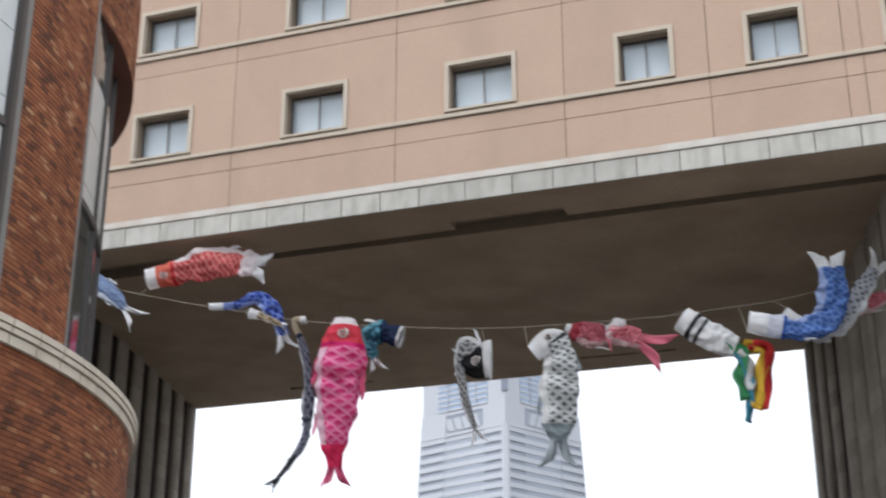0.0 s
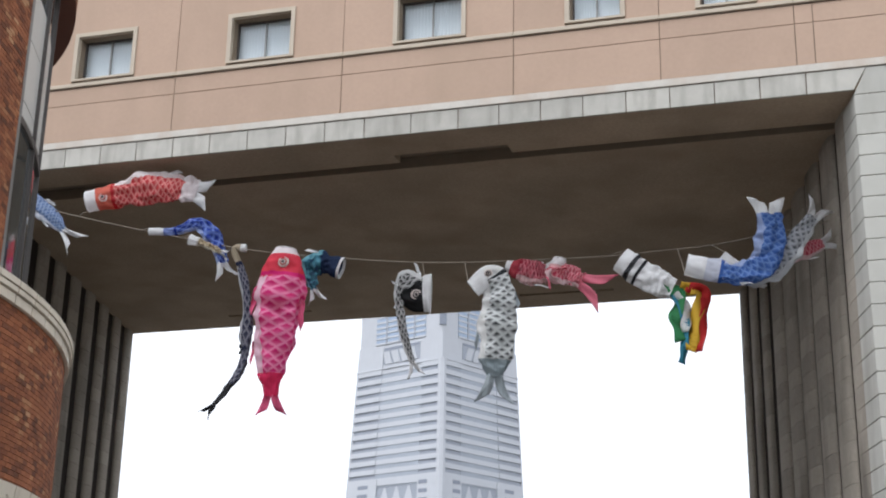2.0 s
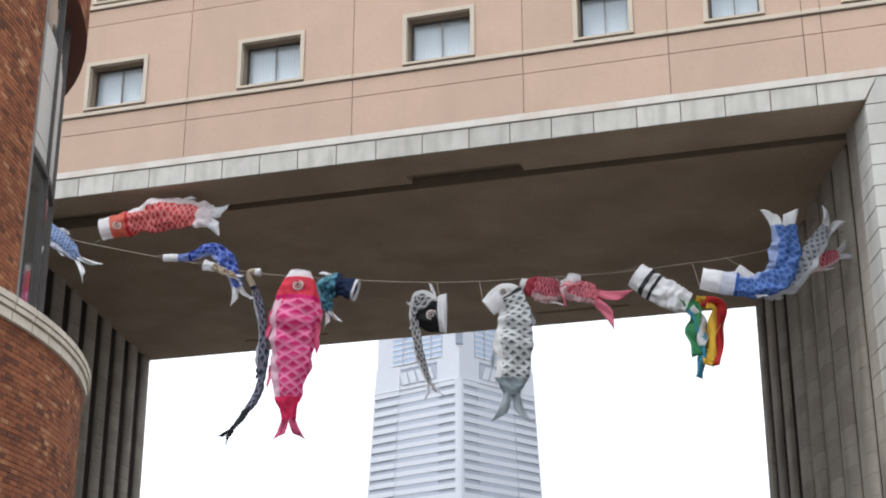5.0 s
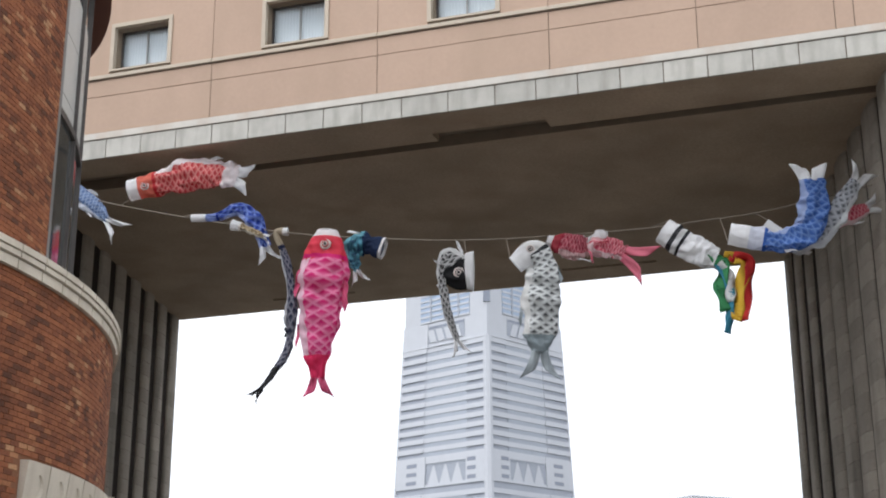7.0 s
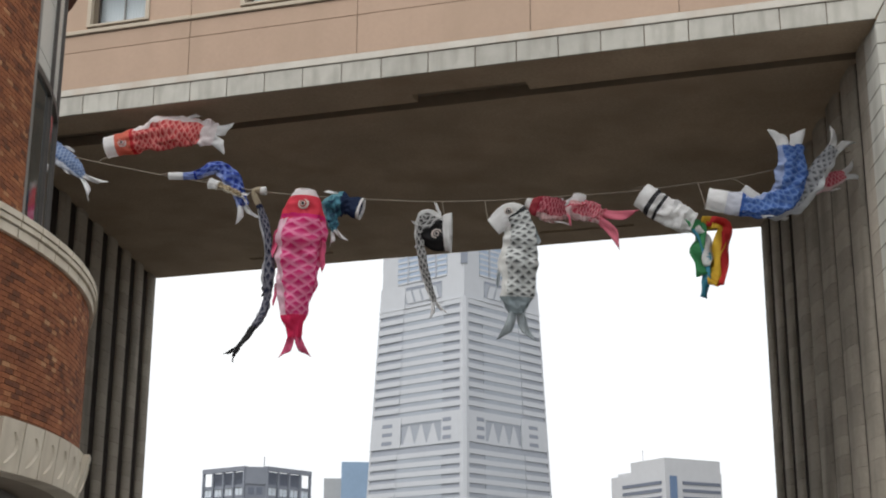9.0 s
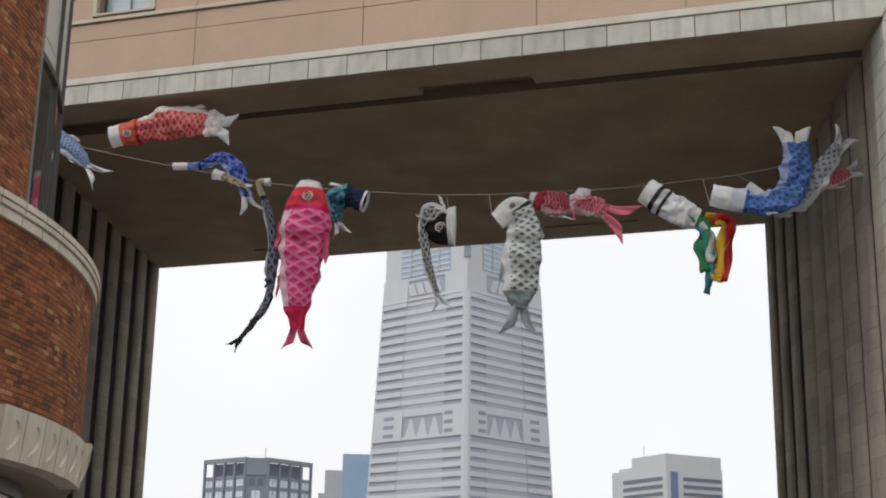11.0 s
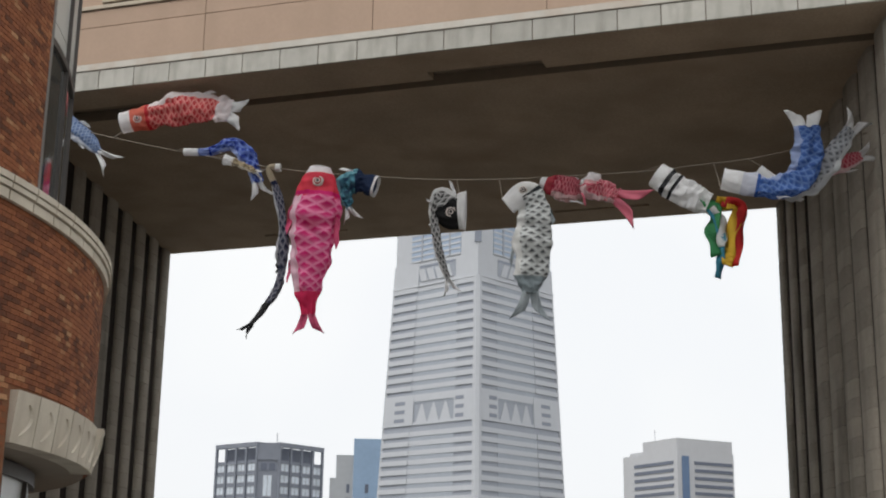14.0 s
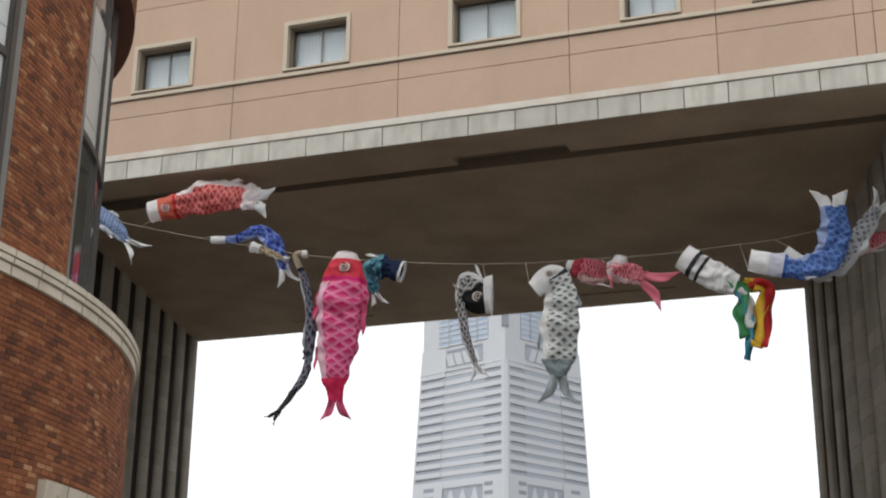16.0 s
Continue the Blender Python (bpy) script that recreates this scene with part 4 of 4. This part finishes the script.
def flap(root, along, out, length, reach, side, seed):
    """A loose pointed fin of thin cloth with a waving edge."""
    bm = bmesh.new()
    prev = None
    for k in range(6):
        u = k / 5
        base = root + along * length * u * 0.7
        tip = base + (out * reach * (1 - u * 0.75) + along * length * 0.55) * (0.35 + 0.65 * u if u < 0.5 else 1.0) + side * 0.06 * math.sin(u * 6 + seed)
        mid = (base + tip) / 2 + side * 0.03 * math.sin(u * 5 + seed * 2)
        row = [bm.verts.new(q + side * t) for t in (0.008, -0.008) for q in ((base, mid, tip) if t > 0 else (tip, mid, base))]
        if prev:
            for j in range(6):
                bm.faces.new((prev[j], prev[(j + 1) % 6], row[(j + 1) % 6], row[j]))
        else:
            bm.faces.new(row)
        prev = row
    bm.faces.new(prev[::-1])
    return bm


def tail_lobe(p, d, back, side, w, fork, s, seed):
    """One half of a forked tail: thin cloth that flares, curls and ends in a ragged point."""
    bm = bmesh.new()
    n, m = 9, 4
    prev = None
    for k in range(n + 1):
        u = k / n
        inner = p + d * fork * 1.0 * u + back * s * (fork * 0.26 * u * u)
        outer = p + d * fork * 1.45 * u + back * s * (w + fork * (0.35 * u + 0.28 * u * u))
        curl = side * fork * 0.28 * math.sin(u * 2.4 + seed + s) * u
        line = []
        for j in range(m + 1):
            v = j / m
            q = inner.lerp(outer, v) + curl * (0.4 + 0.6 * v) + side * 0.05 * math.sin(v * 7 + u * 4 + seed)
            line.append(q)
        row = [bm.verts.new(q + side * 0.007) for q in line] + [bm.verts.new(q - side * 0.007) for q in line[::-1]]
        if prev:
            for j in range(len(row)):
                i = (j + 1) % len(row)
                bm.faces.new((prev[j], prev[i], row[i], row[j]))
        else:
            bm.faces.new(row)
        prev = row
    bm.faces.new(prev[::-1])
    return bm


def carp(label, pts, widths, material, tail_mat, seed, near=1.0, flip=1.0, thick=(0.9, 0.6, 0.45, 0.35, 0.2), eye=0.0, iris=None, fins=True, crumple=0.2, fork=0.5, twist=0.5):
    """A carp streamer: limp body, hoop at the mouth, ringed eyes, fins and a forked tail."""
    at_rope = min(max(pts[0] - 0.25, ROPE[0][0]), ROPE[-1][0] - 0.2)
    pts = [on_line(x, z, near) for x, z in zip(pts[::2], pts[1::2])]
    ob = tagged(new("carp_streamer"), label, "carp streamer", "carp streamers on the rope")
    ob.location = pts[0]
    back_to = Matrix.Translation(-pts[0])

    def own(name, bm, m, text="", smooth=True, under=None):
        bm.transform(back_to)
        return part(name, bm, m, under or ob, text, smooth)

    bm, fr = tube(pts, widths, thick, seed, flip=flip, crumple=crumple, twist=twist)
    own("body", bm, material)
    p, d, back, w, th, side = fr[0]
    bm = bmesh.new()                                    # hoop
    seg, sub = 24, 6
    vs = []
    for k in range(seg):
        a = 2 * math.pi * k / seg
        radial = back * math.cos(a) * w + side * math.sin(a) * th
        vs.append([bm.verts.new(p + radial * (1 + 0.04 * math.cos(2 * math.pi * j / sub)) + d * 0.02 * math.sin(2 * math.pi * j / sub)) for j in range(sub)])
    for k in range(seg):
        for j in range(sub):
            bm.faces.new((vs[k][j], vs[(k + 1) % seg][j], vs[(k + 1) % seg][(j + 1) % sub], vs[k][(j + 1) % sub]))
    own("mouth_hoop", bm, M_WHITE, "white mouth hoop")
    tie(at_rope, p + back * w * 0.9, back_to, ob)
    if eye:
        p, d, back, w, th, side = fr[11]
        for s in (1, -1):
            at = p + side * s * (th * 0.96) + back * w * 0.12
            ball = own("eye", disc(at, side * s, eye, 0.04, 20), M_EYE, "pale ringed eye", False)
            own("iris", disc(at + side * s * 0.014, side * s, eye * 0.72, 0.04, 20), iris or M_BLACK, "dark ring of the eye", False, ball)
            own("eye_ring", disc(at + side * s * 0.026, side * s, eye * 0.5, 0.04, 16), M_EYE, "pale inner ring", False, ball)
            own("pupil", disc(at + side * s * 0.038, side * s, eye * 0.3, 0.04, 14), M_BLACK, "black pupil", False, ball)
    if fins:
        for i, s in ((24, 1), (20, -1), (40, -1)):
            p, d, back, w, th, side = fr[i]
            own("fin", flap(p + back * s * w * 0.93, d, back * s, w * 1.1, w * (0.55 if i < 40 else 0.4), side, seed + i), tail_mat, smooth=False)
    p, d, back, w, th, side = fr[-1]
    for s in (1, -1):
        own("tail_lobe", tail_lobe(p - d * 0.04, d, back, side, w, fork, s, seed), tail_mat)
    return ob


# rope with its sag, and the cords of the streamers
ROPE = [(-25.9, 16), (-23.11, 15.31), (-21.89, 14.98), (-19.85, 14.48), (-18.11, 14.11), (-16.74, 13.82), (-15.31, 13.62), (-13.73, 13.46), (-12.01, 13.32), (-10.48, 13.27), (-9.04, 13.28), (-6.2, 13.37), (-4.72, 13.51), (-3.41, 13.63), (-2.18, 13.85), (-1.26, 14.02), (-0.47, 14.2), (-0.12, 14.29)]


def cord(pts, r, n=40, name="rope"):
    path = spline(pts, n)
    bm = bmesh.new()
    prev = None
    for k, p in enumerate(path):
        d = (path[min(k + 1, n)] - path[max(k - 1, 0)]).normalized()
        a = d.cross(Vector((0, 0, 1)) if abs(d.z) < 0.9 else Vector((1, 0, 0))).normalized()
        b = d.cross(a)
        ring = [bm.verts.new(p + (a * math.cos(t) + b * math.sin(t)) * r) for t in (0, 1.047, 2.094, 3.1416, 4.189, 5.236)]
        if prev:
            for j in range(6):
                bm.faces.new((prev[j], prev[(j + 1) % 6], ring[(j + 1) % 6], ring[j]))
        else:
            bm.faces.new(ring)
        prev = ring
    bm.faces.new(prev[::-1])
    return bm


rope = part("rope", cord([on_line(x, z) for x, z in ROPE], 0.017, 90), M_ROPE, None, "", True)
tagged(rope, "long thin brown rope strung across the passage", "rope")


def anchor(p, q):
    """A small steel eye plate where the rope is made fast."""
    d = (q - p).normalized()
    ob = tagged(new("rope_anchor"), "small grey steel eye plate fixed to the stone wall", "anchor")
    ob.location = q
    part("plate", disc(Vector((0, 0, 0)), d, 0.09, 0.05, 12), M_FRAMEGREY, ob)
    part("eye_bolt", cord([Vector((0, 0, 0)), (p - q) * 0.5 + Vector((0, 0, 0.03)), p - q], 0.016, 8), M_FRAMEGREY, ob)


def rope_at(x):
    """The rope's place above or below x."""
    for (x0, z0), (x1, z1) in zip(ROPE, ROPE[1:]):
        if x0 <= x <= x1:
            return on_line(x, z0 + (z1 - z0) * (x - x0) / (x1 - x0))
    return on_line(*ROPE[-1])


def tie(x, mouth, back_to, parent):
    a = rope_at(x)
    bm = cord([a, (a + mouth) / 2 + PLANE_N * 0.04, mouth], 0.012, 6)
    bm.transform(back_to)
    part("tie_cord", bm, M_ROPE, parent, "short tie cord")


anchor(on_line(-25.9, 16.0), Vector((-25.9, FY - 0.01, 16.0)))
anchor(on_line(-0.12, 14.29), on_line(-0.12, 14.29) + Vector((0.10, 0.02, 0)))

RED = (0.52, 0.035, 0.045)
CL_RED = cloth("red_scale_cloth", (0.74, 0.30, 0.28), RED, (0.66, 0.17, 0.12), (0.82, 0.78, 0.78), 22, 9, tail=(0.80, 0.74, 0.75))
CL_PINK = cloth("pink_scale_cloth", (0.86, 0.31, 0.51), (0.70, 0.03, 0.21), (0.74, 0.07, 0.11), (0.84, 0.62, 0.72), 17, 7, tail=(0.74, 0.04, 0.14), line=0.12, fade=0.5, mouth=0.08)
CL_BLUE = cloth("blue_scale_cloth", (0.16, 0.27, 0.56), (0.05, 0.12, 0.38), (0.62, 0.64, 0.72), (0.36, 0.44, 0.66), 18, 8, mouth=0.14)
CL_PALEBLUE = cloth("pale_blue_scale_cloth", (0.36, 0.45, 0.62), (0.11, 0.18, 0.38), (0.5, 0.55, 0.65), (0.6, 0.62, 0.68), 16, 8)
CL_ROYAL = cloth("royal_blue_cloth", (0.22, 0.32, 0.72), (0.03, 0.06, 0.36), (0.25, 0.32, 0.62), (0.42, 0.5, 0.78), 10, 5, mouth=0.14)
CL_NAVY = cloth("navy_scale_cloth", (0.26, 0.26, 0.31), (0.02, 0.025, 0.06), (0.45, 0.38, 0.28), (0.62, 0.62, 0.66), 20, 6, tail=(0.05, 0.05, 0.055), mouth=0.05)
CL_BLACK = cloth("black_scale_cloth", (0.50, 0.50, 0.50), (0.02, 0.02, 0.022), (0.03, 0.03, 0.032), (0.66, 0.66, 0.66), 18, 6, line=0.12, fade=0.6)
CL_WHITE = cloth("white_and_black_scale_cloth", (0.74, 0.76, 0.76), (0.04, 0.045, 0.05), (0.80, 0.80, 0.79), (0.82, 0.82, 0.81), 19, 8, tail=(0.34, 0.40, 0.43), line=0.17, fade=0.85, mouth=0.14)
CL_GREY = cloth("grey_scale_cloth", (0.56, 0.58, 0.62), (0.10, 0.11, 0.13), (0.6, 0.61, 0.63), (0.66, 0.68, 0.70), 16, 7, line=0.2, fade=0.6, mouth=0.14)
CL_DARKRED = cloth("dark_red_scale_cloth", (0.64, 0.24, 0.28), (0.34, 0.02, 0.05), (0.42, 0.06, 0.08), (0.70, 0.5, 0.5), 12, 7)
CL_ROSE = cloth("rose_scale_cloth", (0.78, 0.36, 0.40), (0.58, 0.06, 0.12), (0.74, 0.42, 0.44), (0.78, 0.62, 0.64), 14, 6, mouth=0.16)
CL_TEAL = cloth("teal_navy_cloth", (0.12, 0.34, 0.44), (0.02, 0.04, 0.10), (0.02, 0.035, 0.085), (0.20, 0.46, 0.54), 6, 3, line=0.2, mouth=0.03)
CL_BEIGE = cloth("beige_cloth", (0.55, 0.47, 0.34), (0.30, 0.22, 0.12), (0.66, 0.63, 0.58), (0.6, 0.56, 0.48), 8, 4, mouth=0.2)
M_REDIRIS = plain_cloth("red_iris_print", (0.45, 0.05, 0.05))

carp("pale blue carp streamer of printed cloth, half hidden by the building", [-23.7, 15.6, -23.15, 15.36, -22.6, 14.95, -22.15, 14.5], [0.42, 0.62, 0.58, 0.22], CL_PALEBLUE, M_WHITE, 1, eye=0.12)
carp("red carp streamer with white back, blown out above the rope", [-21.49, 15.4, -20.71, 15.56, -19.76, 15.75, -18.8, 15.79, -18.16, 15.63], [0.65, 0.72, 1.05, 0.95, 0.71], CL_RED, M_WHITE, 2, flip=-1.0, eye=0.15, iris=M_REDIRIS, fork=0.32, crumple=0.3, twist=0.35)
carp("royal blue carp streamer twisted over the rope", [-19.5, 14.41, -18.73, 14.41, -18.05, 14.61, -17.52, 14.1, -17.23, 13.39], [0.22, 0.25, 0.37, 0.47, 0.33], CL_ROYAL, CL_ROYAL, 3, crumple=0.5, fork=0.38, twist=0.9)
carp("small beige carp streamer crumpled at the rope", [-18.25, 14.13, -17.89, 14.01, -17.59, 13.87, -17.28, 13.72], [0.33, 0.23, 0.22, 0.13], CL_BEIGE, M_WHITE, 4, near=0.995, crumple=0.4, fins=False, fork=0.2)
carp("long dark navy carp streamer hanging limp", [-16.58, 13.83, -16.91, 13.79, -16.69, 13.19, -16.47, 12.41, -16.38, 11.39, -16.47, 10.31, -16.82, 9.65, -17.21, 9.15], [0.25, 0.18, 0.2, 0.28, 0.42, 0.38, 0.25, 0.15], CL_NAVY, M_BLACK, 5, crumple=0.5, fork=0.3, twist=1.1)
carp("large hot pink carp streamer with scale print hanging down", [-15.38, 13.76, -15.42, 13.2, -15.52, 12.21, -15.56, 11.2, -15.61, 10.2, -15.57, 9.41], [0.62, 1.15, 1.4, 1.2, 0.72, 0.38], CL_PINK, plain_cloth("pink_tail_cloth", (0.66, 0.10, 0.22)), 6, near=0.985, eye=0.17, iris=M_REDIRIS, fork=0.42, crumple=0.22, thick=(0.9, 0.5, 0.42, 0.36, 0.25), twist=0.22)
carp("teal and navy carp streamer bunched at the rope", [-13.73, 13.16, -14.26, 13.32, -14.69, 13.27, -14.58, 12.82, -14.49, 12.51], [0.65, 0.59, 0.46, 0.29, 0.23], CL_TEAL, M_WHITE, 7, crumple=0.6, fork=0.3, twist=0.8)
carp("black carp streamer folded back on itself", [-11.15, 12.35, -11.55, 12.37, -11.86, 12.79, -12.04, 12.22, -11.9, 11.25, -11.61, 10.33], [1.19, 0.97, 0.49, 0.29, 0.27, 0.14], CL_BLACK, M_WHITE, 8, crumple=0.3, eye=0.17, fork=0.32, thick=(0.35, 0.5, 0.5, 0.4, 0.3), twist=0.5)
carp("white carp streamer with black scales hanging down", [-9.94, 12.48, -9.44, 12.86, -9.21, 12.28, -9.26, 11.49, -9.3, 10.51, -9.31, 9.93], [0.55, 0.68, 0.99, 1.05, 0.79, 0.5], CL_WHITE, plain_cloth("grey_tail_cloth", (0.40, 0.45, 0.48)), 9, near=0.99, eye=0.12, fork=0.55, crumple=0.25, thick=(0.5, 0.5, 0.42, 0.36, 0.25), twist=0.35)
carp("dark red carp streamer bunched along the rope", [-9.01, 13.16, -8.57, 12.99, -8.17, 12.91, -7.89, 12.93], [0.29, 0.71, 0.74, 0.48], CL_DARKRED, M_WHITE, 10, crumple=0.25, fork=0.22)
carp("rose pink carp streamer folded beside the rope", [-7.52, 13.32, -7.58, 12.92, -7.23, 12.84, -6.91, 12.66], [0.38, 0.58, 0.57, 0.41], CL_ROSE, plain_cloth("rose_tail_cloth", (0.74, 0.20, 0.28)), 11, near=0.99, crumple=0.3, fork=0.62, twist=0.4)
carp("blue carp streamer bent upwards by the wind", [-4.01, 13.08, -3.3, 12.9, -2.54, 12.79, -1.92, 13.11, -1.68, 13.84, -1.74, 14.56], [0.6, 0.63, 0.56, 0.72, 0.82, 0.7], CL_BLUE, M_WHITE, 12, near=0.955, crumple=0.35, fork=0.34, flip=-1.0, twist=0.5)
carp("grey and white carp streamer blown towards the wall", [-3.08, 13.22, -2.4, 12.73, -1.64, 12.85, -1.06, 13.65, -0.54, 14.42], [0.47, 0.5, 0.53, 0.56, 0.38], CL_GREY, M_WHITE, 13, near=0.97, eye=0.12, crumple=0.4, fork=0.36, twist=0.8)
carp("small pink carp streamer blown towards the stone wall", [-1.92, 13.65, -1.4, 13.36, -0.75, 13.45, -0.3, 13.62], [0.38, 0.47, 0.5, 0.28], CL_ROSE, M_WHITE, 14, near=0.985, fork=0.3, twist=0.4)


SOCK_W, SOCK_T = [0.72, 0.76, 0.74, 0.6], [0.9, 0.8, 0.6, 0.4]


def ribbon_streamer():
    """White wind sock with two black bands and loose coloured ribbons."""
    pts = [on_line(x, z, 0.975) for x, z in ((-5.82, 13.27), (-5.36, 12.92), (-4.84, 12.57), (-4.42, 12.37))]
    ob = tagged(new("ribbon_streamer"), "white wind sock with black bands and green, yellow and red ribbons", "wind sock", "carp streamers on the rope")
    ob.location = pts[0]
    back_to = Matrix.Translation(-pts[0])
    bm, fr = tube(pts, SOCK_W, SOCK_T, 20, crumple=0.16)
    bm.transform(back_to)
    part("body", bm, M_WHITE, ob, "white cloth tube", True)
    tie(-6.2, fr[0][0] + fr[0][2] * fr[0][3] * 0.9, back_to, ob)
    for i0, i1 in ((12, 17), (22, 25)):                 # bands sewn round the tube
        bm, _ = tube(pts, [v * 1.03 for v in SOCK_W], SOCK_T, 20, crumple=0.16)
        bm.verts.ensure_lookup_table()
        loose = [v for k, v in enumerate(bm.verts) if not i0 <= k // 36 <= i1]
        bmesh.ops.delete(bm, geom=loose, context="VERTS")
        bm.transform(back_to)
        part("band", bm, M_BLACK, ob, "black band", True)
    colours = {"green": (0.05, 0.26, 0.10), "yellow": (0.72, 0.46, 0.04), "red": (0.60, 0.03, 0.03), "white": (0.7, 0.7, 0.7), "teal": (0.05, 0.25, 0.36)}
    for name, w, *xs in (("green", 0.42, -4.64, 12.61, -4.25, 12.13, -4.37, 11.49, -4.21, 10.89), ("yellow", 0.36, -4.23, 12.43, -3.69, 12.21, -3.85, 11.47, -3.98, 10.59), ("red", 0.3, -4.08, 12.42, -3.57, 12.31, -3.62, 11.62, -3.79, 10.58),
                         ("white", 0.3, -4.47, 12.31, -4.08, 11.8, -4.14, 11.13), ("teal", 0.24, -4.42, 12.3, -4.12, 11.48, -4.15, 10.84, -4.25, 10.25)):
        path = spline([on_line(x, z, 0.975) for x, z in zip(xs[::2], xs[1::2])], 20)
        bm = bmesh.new()
        prev = None
        for k, p in enumerate(path):
            d = (path[min(k + 1, 20)] - path[max(k - 1, 0)]).normalized()
            tw = 0.95 * math.sin(k * 0.42 + w * 40)
            side = (PLANE_N.cross(d) * math.cos(tw) + PLANE_N * math.sin(tw)).normalized() * w / 2
            th = side.cross(d).normalized() * 0.012
            ring = [bm.verts.new(p + v) for v in (side + th, -side + th, -side - th, side - th)]
            if prev:
                for j in range(4):
                    bm.faces.new((prev[j], prev[(j + 1) % 4], ring[(j + 1) % 4], ring[j]))
            else:
                bm.faces.new(ring)
            prev = ring
        bm.faces.new(prev[::-1])
        bm.transform(back_to)
        part("ribbon", bm, plain_cloth(name + "_ribbon_cloth", colours[name]), ob, name + " cloth ribbon", True)


ribbon_streamer()

# ---- bricks of the round building: the nearest stretch brick by brick, the rest joined ----
BL, BH, BG = 0.225, 0.075, 0.009


def brick_mesh(r):
    bm = bmesh.new()
    arc_block(bm, O, r - 0.08, r, BG / 2 / r, (BL - BG / 2) / r, BG / 2, BH - BG / 2, 1)
    return meshed("brick", bm, M_BRICK)


def bricks(r, a0, a1, z0, z1, single, skip=None, centre=O, name="brickwork"):
    """Running bond on a curved wall; single(a, z) picks the bricks that are objects of their own."""
    verts, faces, n = [], [], 0
    one = brick_mesh(r)
    course = 0
    z = z0
    da = BL / r
    while z < z1 - BH * 0.5:
        a = a0 - (da / 2 if course % 2 else 0)
        while a < a1:
            lo, hi = max(a, a0), min(a + da, a1)
            if hi - lo > da * 0.2 and not (skip and skip(lo, hi, z)):
                if hi - lo > da * 0.99 and single(lo, z):
                    shared("brick", one, drum, Matrix.Translation((centre[0], centre[1], z)) @ Matrix.Rotation(lo, 4, "Z"))
                else:
                    proud = r + 0.004 * (random.random() - 0.5)
                    k = len(verts)
                    for zz in (z + BG / 2, z + BH - BG / 2):
                        for rr_, aa in ((r - 0.08, lo + BG / 2 / r), (proud, lo + BG / 2 / r), (proud, hi - BG / 2 / r), (r - 0.08, hi - BG / 2 / r)):
                            verts.append((centre[0] + rr_ * math.cos(aa), centre[1] + rr_ * math.sin(aa), zz))
                    faces.extend([tuple(k + j for j in q) for q in ((0, 1, 5, 4), (1, 2, 6, 5), (2, 3, 7, 6), (3, 2, 1, 0), (4, 5, 6, 7))])
            a += da
        z += BH
        course += 1
    me = bpy.data.meshes.new(name)
    me.from_pydata(verts, [], faces)
    me.materials.append(M_BRICK)
    ob = new(name, me)
    ob.parent = drum
    tagged(ob, "brown and red brick courses", kind="stuff")


bricks(R_LOW, rad(-12), rad(60), 2.5, Z_RING0, lambda a, z: rad(17) < a < rad(29) and 4.95 < z < 5.95,
       lambda lo, hi, z: hi > rad(A_OPEN0) and lo < rad(A_OPEN1) and z < (Z_LINT1 if lo < rad(A_OPEN0 + 7 * STEP) else Z_LINT0))
bricks(R_UP + 0.05, rad(A_P0), rad(A_P1), Z_RING1, 14.2, lambda a, z: 8.0 < z < 9.5)
bricks(8.11, rad(-60), rad(80), Z_OVER + 0.03, Z_OVER + 1.9, lambda a, z: False, centre=C2, name="upper_brickwork")
